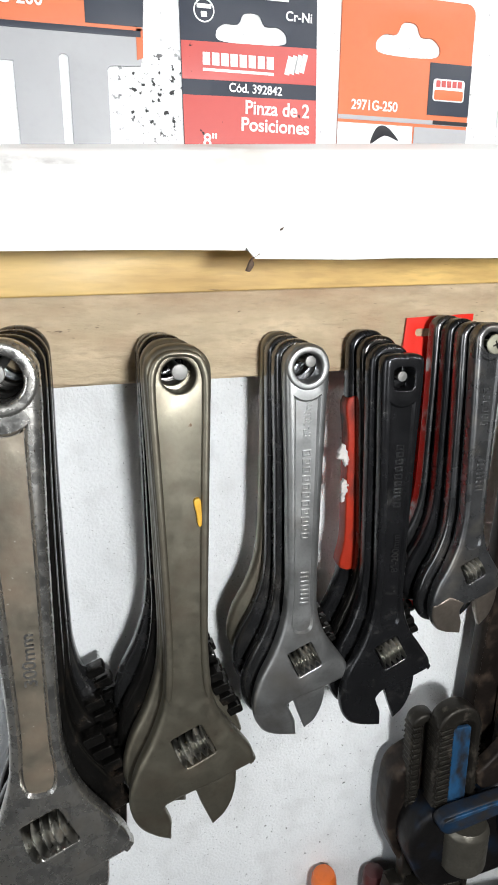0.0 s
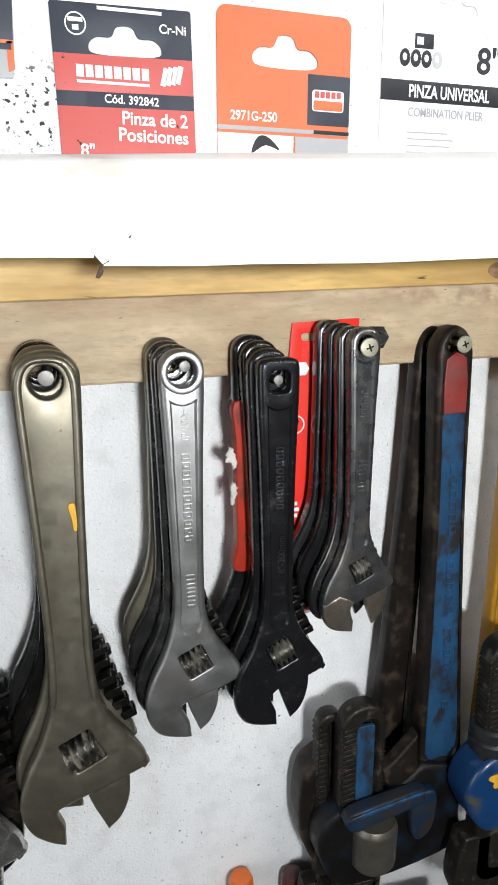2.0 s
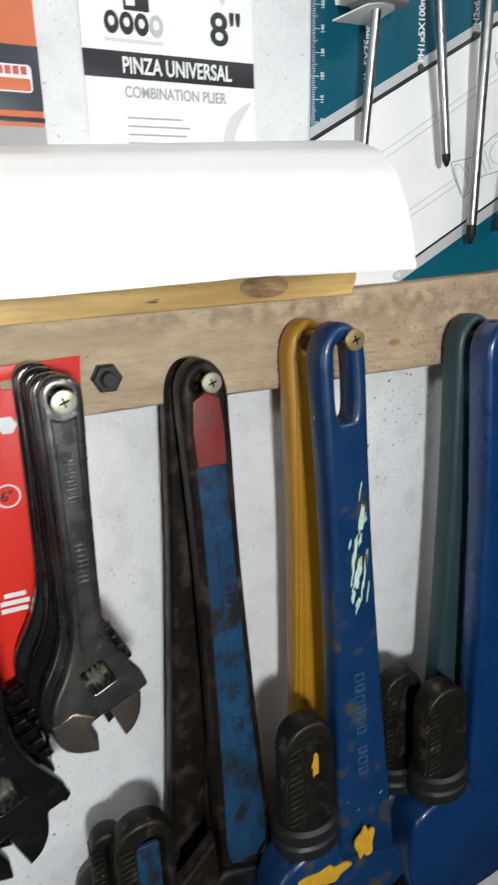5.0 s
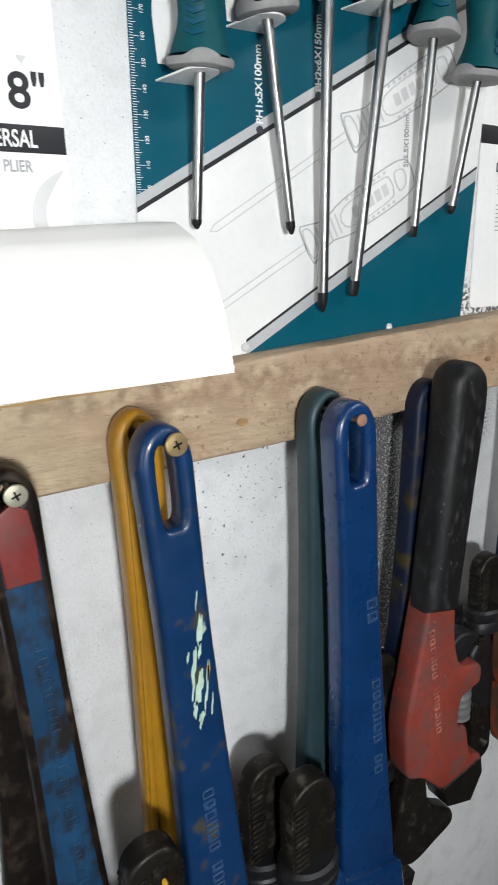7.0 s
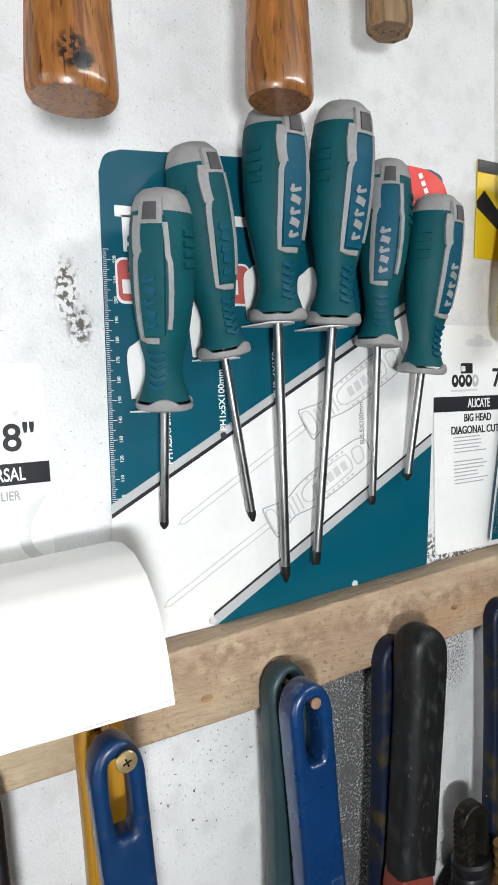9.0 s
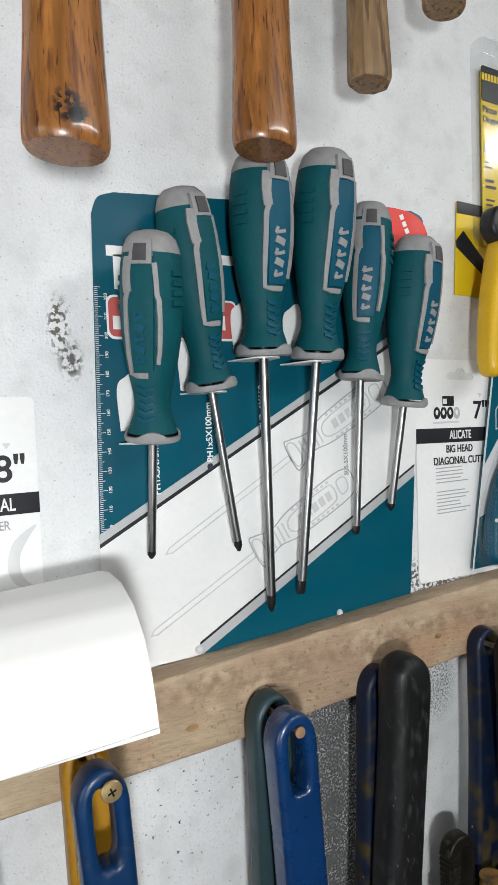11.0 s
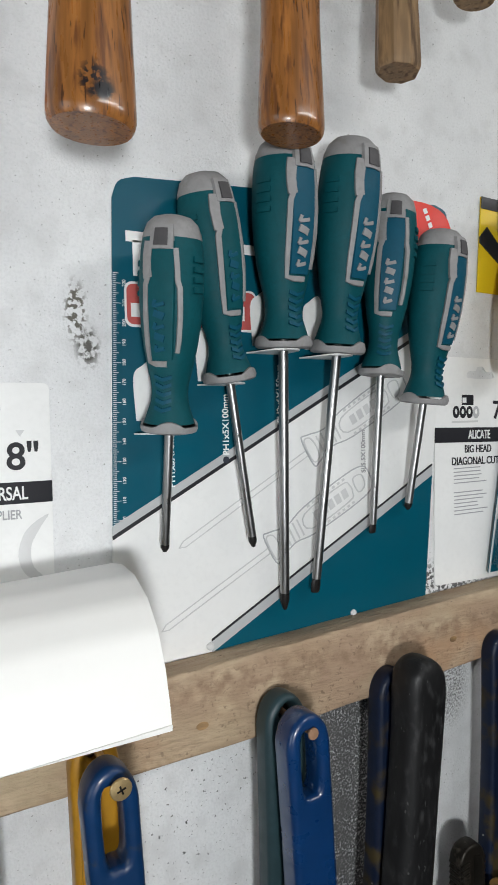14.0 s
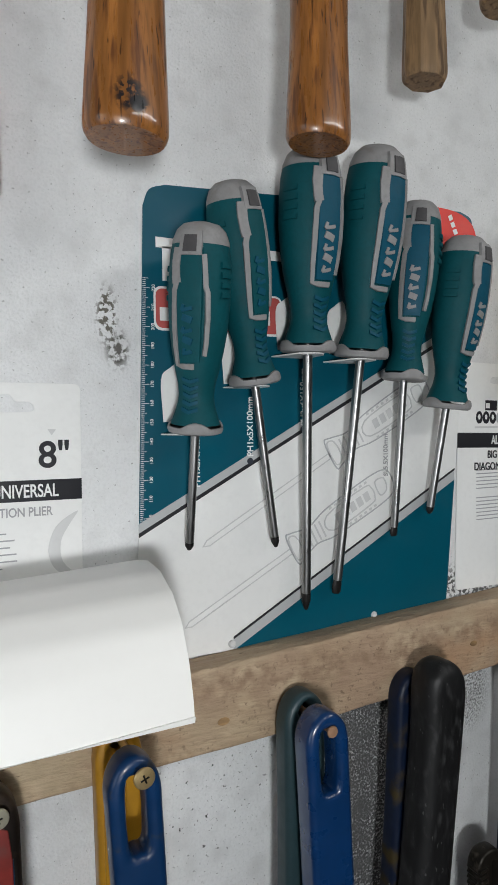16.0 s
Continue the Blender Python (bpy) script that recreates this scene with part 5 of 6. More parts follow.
def red_card():
    ob = thing("packaging_card", (-0.135, 0, 1.48), "red and black printed packaging card with hanging hole", "packaging", "cards pinned above the rail")
    x0, x1 = -0.167, -0.1025
    hole = euro_hole(-0.134, 1.5275, 0.0335, 0.0072)
    m = rigid(-0.135, 1.5, -0.8)
    part("card", slab(rrect(x0, 1.43, x1, 1.5445, 0.0012), -0.0012, -0.0002, 0.0001, holes=[hole]), INK_DARK, ob, "", m)
    part("red_field", slab([(x0 + 0.0001, 1.508), (x1 - 0.0001, 1.508), (x1 - 0.0001, 1.5235), (x0 + 0.0001, 1.5235)], -0.0015, -0.0012, 0.00005), INK_RED, ob, "", m)
    part("red_field", slab([(x0 + 0.0001, 1.43), (x1 - 0.0001, 1.43), (x1 - 0.0001, 1.5015), (x0 + 0.0001, 1.5015)], -0.0015, -0.0012, 0.00005), INK_RED, ob, "", m)
    y = -0.0017
    bars([(-0.1575 + 0.0043 * i, -0.1575 + 0.0043 * i + 0.0034, 1.5137, 0.0052) for i in range(8)], y, INK_WHITE, ob, "logo_bar")
    bars([(-0.1575, -0.124, 1.5112, 0.0012)], y, INK_WHITE, ob)
    bars([(-0.118 + 0.0022 * i, -0.1155 + 0.0022 * i, 1.5112 + 0.001 * i, 0.008) for i in range(4)], y, INK_WHITE, ob, "logo_mark", -14, (-0.114, 1.515))
    lettering("Cr-Ni", 0.0054, -0.1185, 1.5345, y, INK_WHITE, ob, -0.8)
    bars([(-0.1465, -0.117, 1.5418, 0.0015)], y, INK_WHITE, ob)
    part("round_seal", slab(circle(-0.1565, 1.5355, 0.0048, 24), -0.0016, -0.0012, 0.00005, holes=[circle(-0.1565, 1.5355, 0.0042, 24)]), INK_WHITE, ob)
    bars([(-0.1598, -0.1532, 1.5362, 0.0018), (-0.158, -0.1552, 1.5328, 0.0022)], y, INK_WHITE, ob, "logo_bar")
    lettering("Cód. 392842", 0.0052, -0.1455, 1.5034, y, INK_WHITE, ob, -0.8, 0.0255)
    lettering("Pinza de 2", 0.0082, -0.138, 1.4945, y, INK_WHITE, ob, -0.8, 0.0315)
    lettering("Posiciones", 0.0082, -0.14, 1.4872, y, INK_WHITE, ob, -0.8, 0.0335)
    lettering('8"', 0.008, -0.158, 1.4795, y, INK_WHITE, ob, -0.8)


def orange_card(x0, x1, ztop, text, tx, tz, label, deg=0.6):
    ob = thing("packaging_card", ((x0 + x1) / 2, 0, 1.46), label, "packaging", "cards pinned above the rail")
    m = rigid((x0 + x1) / 2, 1.5, deg)
    cx = (x0 + x1) / 2
    part("card", slab(rrect(x0, 1.43, x1, ztop, 0.005), -0.0012, -0.0002, 0.0001, holes=[euro_hole(cx, 1.5285, 0.0345, 0.0085)]), INK_ORANGE, ob, "", m)
    part("dark_square", slab([(-0.0435, 1.499), (x1 + 0.0001, 1.499), (x1 + 0.0001, 1.5225), (-0.0435, 1.5225)], -0.0015, -0.0011, 0.00005), INK_DARK, ob, "", m)
    part("logo_frame", slab(rrect(-0.0412, 1.5055, -0.0238, 1.5155, 0.0015), -0.0018, -0.0014, 0.00005), INK_WHITE, ob, "", m)
    part("logo_field", slab(rrect(-0.0405, 1.506, -0.0245, 1.5105, 0.0008), -0.0021, -0.0017, 0.00005), INK_ORANGE, ob, "", m)
    bars([(-0.0398 + 0.003 * i, -0.0398 + 0.003 * i + 0.0023, 1.5115, 0.003) for i in range(5)], -0.0022, INK_RED, ob, "logo_bar")
    part("dark_stripe", slab([(x0 - 0.0001, 1.4945), (x1 + 0.0001, 1.4945), (x1 + 0.0001, 1.4965), (x0 - 0.0001, 1.4965)], -0.0015, -0.0011, 0.00005), INK_GREY, ob, "", m)
    part("dark_stripe", slab([(-0.04, 1.4947), (x1 + 0.0002, 1.4947), (x1 + 0.0002, 1.4965), (-0.04, 1.4965)], -0.0018, -0.0014, 0.00005), INK_BLACK, ob, "", m)
    part("white_field", slab([(x0 - 0.0001, 1.43), (-0.051, 1.43), (-0.051, 1.493), (x0 - 0.0001, 1.493)], -0.0015, -0.0011, 0.00005), INK_WHITE, ob, "", m)
    part("grey_field", slab([(-0.05, 1.43), (x1 + 0.0001, 1.43), (x1 + 0.0001, 1.493), (-0.05, 1.493)], -0.0015, -0.0011, 0.00005), INK_GREY, ob, "", m)
    part("picture_mark", slab(spline([(-0.0735, 1.484), (-0.0705, 1.4915), (-0.065, 1.492), (-0.0585, 1.486), (-0.066, 1.488)], 4), -0.0018, -0.0014, 0.00005), INK_BLACK, ob, "", m)
    lettering(text, 0.0062, tx, tz, -0.0014, INK_WHITE, ob, -deg, 0.0245)


def left_card():
    ob = thing("packaging_card", (-0.23, 0, 1.46), "orange and grey packaging card with cut-out slots", "packaging", "cards pinned above the rail")
    part("card", slab(spline([(-0.32, 1.51, 1), (-0.2395, 1.51, 1), (-0.2385, 1.43, 1), (-0.2005, 1.43, 1), (-0.2, 1.505, 1), (-0.199, 1.5105), (-0.188, 1.5112), (-0.1845, 1.516), (-0.182, 1.56, 1), (-0.32, 1.56, 1)], 3), -0.0012, -0.0002, 0.0001,
                      holes=[rrect(-0.2205, 1.44, -0.2165, 1.514, 0.0018)]), INK_GREY, ob)
    part("orange_field", slab([(-0.32, 1.525), (-0.1845, 1.525), (-0.1825, 1.5598), (-0.32, 1.5598)], -0.0015, -0.0012, 0.00005), INK_ORANGE, ob)
    part("orange_edge", slab([(-0.187, 1.5135), (-0.1842, 1.5145), (-0.184, 1.526), (-0.187, 1.526)], -0.0015, -0.0012, 0.00005), INK_ORANGE, ob)
    part("dark_square", slab([(-0.2085, 1.5265), (-0.184, 1.5265), (-0.182, 1.5597), (-0.2085, 1.5597)], -0.0018, -0.0015, 0.00005), INK_DARK, ob)
    part("dark_stripe", slab([(-0.32, 1.5225), (-0.185, 1.5225), (-0.185, 1.525), (-0.32, 1.525)], -0.0016, -0.0012, 0.00005), INK_DARK, ob)
    lettering("0G-200", 0.0072, -0.2475, 1.5315, -0.0017, INK_WHITE, ob, 0)


def white_card(x0, x1, ztop, zbar, words, mark_x, number, number_x, body_x, deg, zlow):
    ob = thing("packaging_card", ((x0 + x1) / 2, 0, 1.45), "white packaging card with black band and printed text", "packaging", "cards pinned above the rail")
    m = rigid((x0 + x1) / 2, 1.5, deg)
    hx = x0 + (x1 - x0) * 0.54
    part("card", slab(rrect(x0, zlow, x1, ztop, 0.003), -0.0012, -0.0002, 0.0001, holes=[euro_hole(hx, ztop - 0.0115, 0.0265, 0.0048)]), INK_WHITE, ob, "", m)
    part("black_band", slab([(x0 - 0.0001, zbar - 0.0102), (x1 + 0.0001, zbar - 0.0102), (x1 + 0.0001, zbar), (x0 - 0.0001, zbar)], -0.0015, -0.0011, 0.00005), INK_BLACK, ob, "", m)
    y = -0.0014
    for i in range(4):
        bx = mark_x + 0.0064 * i
        part("logo_letter", slab(circle(bx + 0.003, zbar + 0.0106, 0.0031, 14, 0.0043), -0.0015, -0.0011, 0.00005, holes=[circle(bx + 0.003, zbar + 0.011, 0.0014, 10, 0.0019)]), INK_SILVER if i == 3 else INK_BLACK, ob, "", m)
    part("logo_box", slab(rrect(mark_x + 0.0085, zbar + 0.0155, mark_x + 0.0195, zbar + 0.0225, 0.0003, 1), -0.0015, -0.0011, 0.00005), INK_BLACK, ob, "", m)
    bars([(mark_x + 0.0098, mark_x + 0.0136, zbar + 0.0172, 0.0036)], -0.0017, INK_WHITE, ob)
    bars([(mark_x - 0.0002, mark_x + 0.025, zbar + 0.0036, 0.0013)], y, INK_PALE, ob)
    lettering(number, 0.018, number_x, zbar + 0.006, y, INK_BLACK, ob, -deg)
    part("small_triangle", slab([(number_x + 0.0045, zbar + 0.0245), (number_x + 0.0085, zbar + 0.0245), (number_x + 0.0065, zbar + 0.0215)], -0.0015, -0.0011, 0.00003), INK_PALE, ob, "", m)
    for text, size, tx, tz, wd, ink in words:
        lettering(text, size, tx, tz, -0.0018 if ink is INK_WHITE else y, ink, ob, -deg, wd)
    rng = random.Random(int(x0 * 1000) + 5)
    rows = [(body_x, body_x + rng.uniform(0.022, 0.034), zbar - 0.0255 - (0.0025 if x0 > 0.1 else 0.0033) * i - (0.004 if i > 5 else 0), 0.0007) for i in range(13)]
    bars(rows, y, INK_GREY, ob, "print_line")
    return ob


red_card()
orange_card(-0.091, -0.0205, 1.5495, "2971G-250", -0.0845, 1.4995, "orange packaging card with dark square and hanging hole")
left_card()
zc = white_card(-0.0025, 0.0745, 1.57, 1.5232, [("PINZA UNIVERSAL", 0.0088, 0.0135, 1.5152, 0.0495, INK_WHITE), ("COMBINATION PLIER", 0.0062, 0.0138, 1.506, 0.0465, INK_GREY)], 0.0075, '8"', 0.054, 0.014, 0.3, 1.4495)
part("picture_arc", slab(spline([(0.0725, 1.507), (0.062, 1.5), (0.058, 1.488), (0.062, 1.478), (0.0725, 1.474), (0.065, 1.482), (0.064, 1.492), (0.068, 1.5)], 4), -0.0015, -0.0011, 0.00005), INK_PALE, zc)
z7 = white_card(0.3245, 0.404, 1.5885, 1.5405, [("ALICATE", 0.0085, 0.356, 1.533, 0.0215, INK_WHITE), ("BIG HEAD", 0.0074, 0.3525, 1.5235, 0.026, INK_BLACK), ("DIAGONAL CUTTER", 0.0074, 0.34, 1.5155, 0.057, INK_BLACK)], 0.341, '7"', 0.3805, 0.342, 1.2, 1.434)


# ---- the screwdriver set ----
def screwdriver_card():
    ob = thing("screwdriver_card", (0.21, 0, 1.43), "teal and white printed backing card for six screwdrivers", "packaging")
    TL, TR, BR, BL = Vector((0.1085, 1.6745)), Vector((0.3395, 1.6885)), Vector((0.3135, 1.4235)), Vector((0.1015, 1.4225))
    corner = [(TL.x, TL.y - 0.012, 1), (TL.x + 0.0035, TL.y - 0.0035), (TL.x + 0.012, TL.y, 1)]
    cornr = [(TR.x - 0.012, TR.y, 1), (TR.x - 0.0025, TR.y - 0.0035), (TR.x - 0.001, TR.y - 0.012, 1)]
    part("card", slab(spline(corner + cornr + [(*BR, 1), (*BL, 1)], 4), -0.0014, -0.0003, 0.0001), INK_WHITE, ob)

    def left_x(z):
        return BL.x + (TL.x - BL.x) * (z - BL.y) / (TL.y - BL.y)

    def right_x(z):
        return BR.x + (TR.x - BR.x) * (z - BR.y) / (TR.y - BR.y)

    s = 0.532
    za, zb = 1.4905, 1.4225          # the two slanting edges of the white band, at the left edge and at x = 0.156
    up = [(left_x(za) + 0.0001, za, 1), *corner, *cornr]
    zr = za + s * (0.331 - left_x(za))
    up += [(right_x(zr) - 0.0001, zr, 1)]
    part("teal_field", slab(spline(up, 4), -0.0017, -0.0013, 0.00005), INK_TEAL, ob)
    lo = [(0.157, 1.4226, 1), (0.3136, 1.4236, 1), (right_x(1.508), zb + s * (right_x(1.508) - 0.157), 1)]
    part("teal_field", slab(spline(lo, 2), -0.0017, -0.0013, 0.00005), INK_TEAL, ob)
    for z0, x0, xe, w, ink, yy in ((za, left_x(za), 0.331, 0.007, INK_SILVER, 0), (za, left_x(za), 0.331, 0.0022, INK_BLACK, 0.0003), (zb, 0.157, 0.3215, 0.0068, INK_SILVER, 0), (zb + 0.0064, 0.157, 0.3215, 0.0012, INK_BLACK, 0.0003)):
        part("slanting_stripe", slab([(x0, z0), (xe, z0 + s * (xe - x0)), (xe, z0 + s * (xe - x0) + w), (x0, z0 + w)], -0.002 - yy, -0.0016, 0.00005), ink, ob)
    # ruler along the edge
    ticks = []
    for mm in range(92, 226):
        z = 1.4 + mm * 0.001
        if z < za + 0.004:
            continue
        x = left_x(z) + 0.0006
        ticks.append((x, x + (0.0042 if mm % 10 == 0 else 0.003 if mm % 5 == 0 else 0.0018), z, 0.00028))
    bars(ticks, -0.0019, INK_WHITE, ob, "ruler_tick")
    for mm in range(100, 221, 10):
        lettering(str(mm), 0.0024, left_x(1.4 + mm * 0.001) + 0.0072, 1.3985 + mm * 0.001, -0.0019, INK_WHITE, ob, 90, None, 0.00008, "ruler_number")
    # logo as plain shapes, red flash, size words
    y = -0.0019
    for x0, x1 in ((0.115, 0.127), (0.132, 0.144), (0.15, 0.162), (0.168, 0.192), (0.2, 0.212)):
        bars([(x0, x1, 1.6415, 0.0055), ((x0 + x1) / 2 - 0.0025, (x0 + x1) / 2 + 0.0025, 1.6245, 0.018)], y, INK_WHITE, ob, "logo_bar")
    part("flash_frame", slab(rrect(0.1135, 1.5985, 0.19, 1.6215, 0.004), -0.0021, -0.0016, 0.00005), INK_WHITE, ob)
    part("red_flash", slab(rrect(0.1145, 1.5998, 0.189, 1.6203, 0.0035), -0.0024, -0.002, 0.00005), INK_RED, ob)
    bars([(0.1165, 0.1215, 1.6035, 0.007), (0.176, 0.182, 1.6045, 0.008)], -0.0026, INK_WHITE, ob, "logo_bar")
    lettering("PH1x5X100mm", 0.0052, 0.1705, 1.5305, y, INK_WHITE, ob, 90)
    lettering("PH2x6X150mm", 0.0052, 0.2055, 1.5475, y, INK_WHITE, ob, 90)
    lettering("PH1x5X75mm", 0.0052, 0.138, 1.515, y, INK_WHITE, ob, 90)
    lettering("SL5.5X100mm", 0.0045, 0.2655, 1.515, y, INK_GREY, ob, 90)
    for px, pz in ((0.1685, 1.528), (0.2035, 1.5455)):
        part("cross_symbol", slab(circle(px, pz, 0.0019, 12), -0.0025, -0.002, 0.00005), INK_DARK, ob)
    # pale outline drawings of screwdrivers on the white band
    for bx, bz, ln, grip, slope in ((0.139, 1.482, 0.096, 0.088, 29.5), (0.128, 1.439, 0.076, 0.084, 27.8)):
        c = (bx, bz)
        shaft = turn([(bx, bz), (bx + 0.004, bz - 0.002), (bx + ln, bz - 0.002), (bx + ln, bz + 0.002), (bx + 0.004, bz + 0.002)], slope, c)
        part("outline_drawing", slab(shaft, -0.00175, -0.0013, 0.00003, holes=[inset(ccw(shaft), 0.0006)]), INK_PALE, ob)
        nx = bx + ln

        def drawn(pts, ink=INK_PALE, line=0.0008):
            ring = turn(spline([(nx + p * grip, bz + q * 0.001) for p, q in pts], 4), slope, c)
            part("outline_drawing", slab(ring, -0.00175, -0.0013, 0.00003, holes=[inset(ccw(ring), line)]), ink, ob)

        drawn([(0, -9), (0.06, -9.5), (0.2, -6.5), (0.38, -9.5), (0.8, -10.5), (0.97, -8), (1.0, 0), (0.97, 8), (0.8, 10.5), (0.38, 9.5), (0.2, 6.5), (0.06, 9.5), (0, 9)], INK_SILVER)
        drawn([(0.36, -5.5), (0.74, -6.5), (0.8, -3), (0.8, 3), (0.74, 6.5), (0.36, 5.5)])
        drawn([(0.84, -5), (0.92, -4), (0.93, 4), (0.84, 5)])
        drawn([(0.01, -7), (0.07, -7), (0.09, 0), (0.07, 7), (0.01, 7)])
        rows = [(nx + grip * (0.11 + 0.042 * i), nx + grip * (0.11 + 0.042 * i) + 0.0012, bz - 0.0055, 0.011) for i in range(5)]
        rows += [(nx + grip * (0.42 + 0.07 * i), nx + grip * (0.42 + 0.07 * i) + 0.0044, bz - 0.003, 0.006) for i in range(5)]
        rows += [(nx + grip * (0.4 + 0.05 * i), nx + grip * (0.4 + 0.05 * i) + 0.0022, bz + e, 0.0016) for i in range(8) for e in (-0.009, 0.0074)]
        bars(rows, -0.00185, INK_PALE, ob, "outline_drawing", slope, c)
    for px, pz in ((0.156, 1.4262), (0.254, 1.4285)):
        part("nail_head", lathe([(0.0022, 0), (0.0022, 0.6), (0.0012, 1)], (px, -0.0012, pz), (px, -0.0032, pz), 14), INK_PALE, ob)
    part("red_corner_tag", slab(spline([(0.29, 1.688, 1), (0.32, 1.6875), (0.3355, 1.6815), (0.341, 1.669), (0.3405, 1.652, 1), (0.29, 1.652, 1)], 5), -0.0034, -0.003, 0.0001), CARDRED, ob)
    bars([(0.3185, 0.322, 1.6815 - 0.0048 * i, 0.0034) for i in range(4)], -0.0037, INK_WHITE, ob, "logo_bar", 25, (0.32, 1.676))
    return ob


screwdriver_card()


def screwdriver(top, bot, tip, r, tip_r, face, label, flat_tip=False, tab=None, print_mat=None):
    """top, bot: ends of the handle's axis; tip: the blade's end; face: degrees by which the printed side turns from the front."""
    top, bot, tip = Vector(top), Vector(bot), Vector(tip)
    ob = thing("screwdriver", bot, label, "screwdriver", "screwdrivers on the backing card")
    n = 28
    print_mat = print_mat or GREYPLASTIC
    prof = [(0.30, 0.0), (0.60, 0.012), (0.80, 0.04), (0.92, 0.085), (1.0, 0.15), (1.04, 0.25), (1.04, 0.38), (0.98, 0.5), (0.88, 0.6), (0.74, 0.7), (0.64, 0.76), (0.6, 0.81), (0.64, 0.86), (0.75, 0.91), (0.84, 0.95), (0.87, 0.975), (0.8, 1.0), (0.3, 1.002)]
    L = (bot - top).length

    def seg(a, b, swell=1.0, name="grip", mat=TEAL, label=""):
        rows = [(rr, s) for rr, s in prof if a < s < b]

        def r_at(s):
            for (r0, s0), (r1, s1) in zip(prof, prof[1:]):
                if s0 <= s <= s1:
                    return r0 + (r1 - r0) * (s - s0) / max(1e-6, s1 - s0)
            return prof[-1][0]

        rows = [(r_at(a), a)] + rows + [(r_at(b), b)]
        if name == "grip":
            dense = []
            for i in range(45):
                s = a + (b - a) * i / 44
                dense.append((r_at(s), s))
            rows = dense
        return part(name, lathe([(rr * r * swell, s) for rr, s in rows], top, bot, n, 0.94), mat, ob, label)

    seg(0.1, 0.955, 1.0)
    seg(0.0, 0.108, 1.012, "end_cap", GREYPLASTIC, "scuffed grey end cap")
    ax = (bot - top).normalized()
    side = ax.cross(Vector((0, 1, 0))).normalized()
    frontv = ax.cross(side).normalized()
    if frontv.y > 0:
        frontv = -frontv

    def r_of(s):
        for (r0, s0), (r1, s1) in zip(prof, prof[1:]):
            if s0 <= s <= s1:
                return (r0 + (r1 - r0) * (s - s0) / max(1e-6, s1 - s0)) * r
        return r * 0.8

    def on(s, ang, lift=0.0):
        a = radians(ang + face)
        rr = r_of(s) + lift
        return top + (bot - top) * s + (side * math.sin(a) * -1.0 + frontv * math.cos(a)) * rr

    def strip(path, half, mat, name, lift=0.0009, label=""):
        """A raised band over the handle along (share, degrees) points."""
        bm = bmesh.new()
        rows = []
        for i, (s, ang) in enumerate(path):
            s0, a0 = path[max(i - 1, 0)]
            s1, a1 = path[min(i + 1, len(path) - 1)]
            ds, da = (s1 - s0) * L, radians(a1 - a0) * r
            ln = math.hypot(ds, da) or 1
            ns, na = -da / ln * half / L, ds / ln * half / r * 57.3
            rows.append([bm.verts.new(on(s + ns * k, ang + na * k, lf)) for k, lf in ((-1.15, -0.0006), (-1, lift), (0, lift * 1.2), (1, lift), (1.15, -0.0006))])
        for p, q in zip(rows, rows[1:]):
            for i in range(4):
                bm.faces.new((p[i], p[i + 1], q[i + 1], q[i]))
        bm.faces.new(rows[0])
        bm.faces.new(rows[-1])
        return part(name, bm, mat, ob, label)

    # scalloped grey collar
    cb = bmesh.new()
    rings = []
    for lift, f in ((-0.0004, 0.0), (0.0007, 0.05), (0.0009, 0.5), (0.0009, 0.85), (-0.0006, 1.0), (-r * 0.6, 1.0)):
        ring = []
        for q in range(48):
            ang = 7.5 * q
            s_up = 0.966 - 0.028 * max(0.0, math.cos(radians(ang * 3 + 60))) ** 0.7
            ring.append(cb.verts.new(on(min(1.0, s_up + (1.0 - s_up) * f), ang, lift + (0.0006 if f < 1 else 0.001))))
        rings.append(ring)
    for ra, rb in zip(rings, rings[1:]):
        for q in range(48):
            cb.faces.new((ra[q - 1], ra[q], rb[q], rb[q - 1]))
    cb.faces.new(rings[-1])
    part("collar", cb, GREYPLASTIC, ob, "scuffed grey scalloped collar")
    # the smooth printed panel with its grey frame
    pan = [(s, 0.0) for s in [0.13 + 0.02 * i for i in range(27)]]
    strip(pan, r * 0.40, TEAL if print_mat is TEALLIGHT else TEALLIGHT, "side_panel", 0.0004)
    fl = [(0.15, 22), (0.22, 24), (0.29, 24), (0.32, 28), (0.45, 30), (0.58, 32), (0.665, 32), (0.672, 16), (0.672, 0), (0.672, -12)]
    strip(fl, 0.0013, GREYPLASTIC, "grey_frame")
    strip([(0.13, 26), (0.19, 28), (0.26, 26), (0.29, 24)], 0.0022, GREYPLASTIC, "grey_frame")
    fr = [(0.16, -26), (0.25, -29), (0.3, -30), (0.33, -34), (0.45, -36), (0.56, -36), (0.62, -34)]
    strip(fr, 0.0011, GREYPLASTIC, "grey_frame")
    # hanging eye at the end
    strip([(0.055, 0), (0.09, 0), (0.13, 0), (0.165, 0)], r * 0.36, GREYPLASTIC, "eye_frame", 0.0012)
    # Raised dark strip paints in the shade of the eye's hollow.
    strip([(0.075, 0), (0.1, 0), (0.13, 0), (0.15, 0)], r * 0.2, SLOTSHADE, "eye_shade", 0.0018)
    for i in range(5):
        s = 0.4 + 0.05 * i
        if i % 2:
            strip([(s - 0.015, 0), (s, 2), (s + 0.015, 4)], r * 0.17, print_mat, "logo_bar", 0.0008)
        else:
            strip([(s, -8), (s + 0.006, 0), (s + 0.012, 12)], 0.0009, print_mat, "logo_bar", 0.0008)
            strip([(s - 0.014, 8), (s, 10), (s + 0.014, 12)], 0.0008, print_mat, "logo_bar", 0.0008)
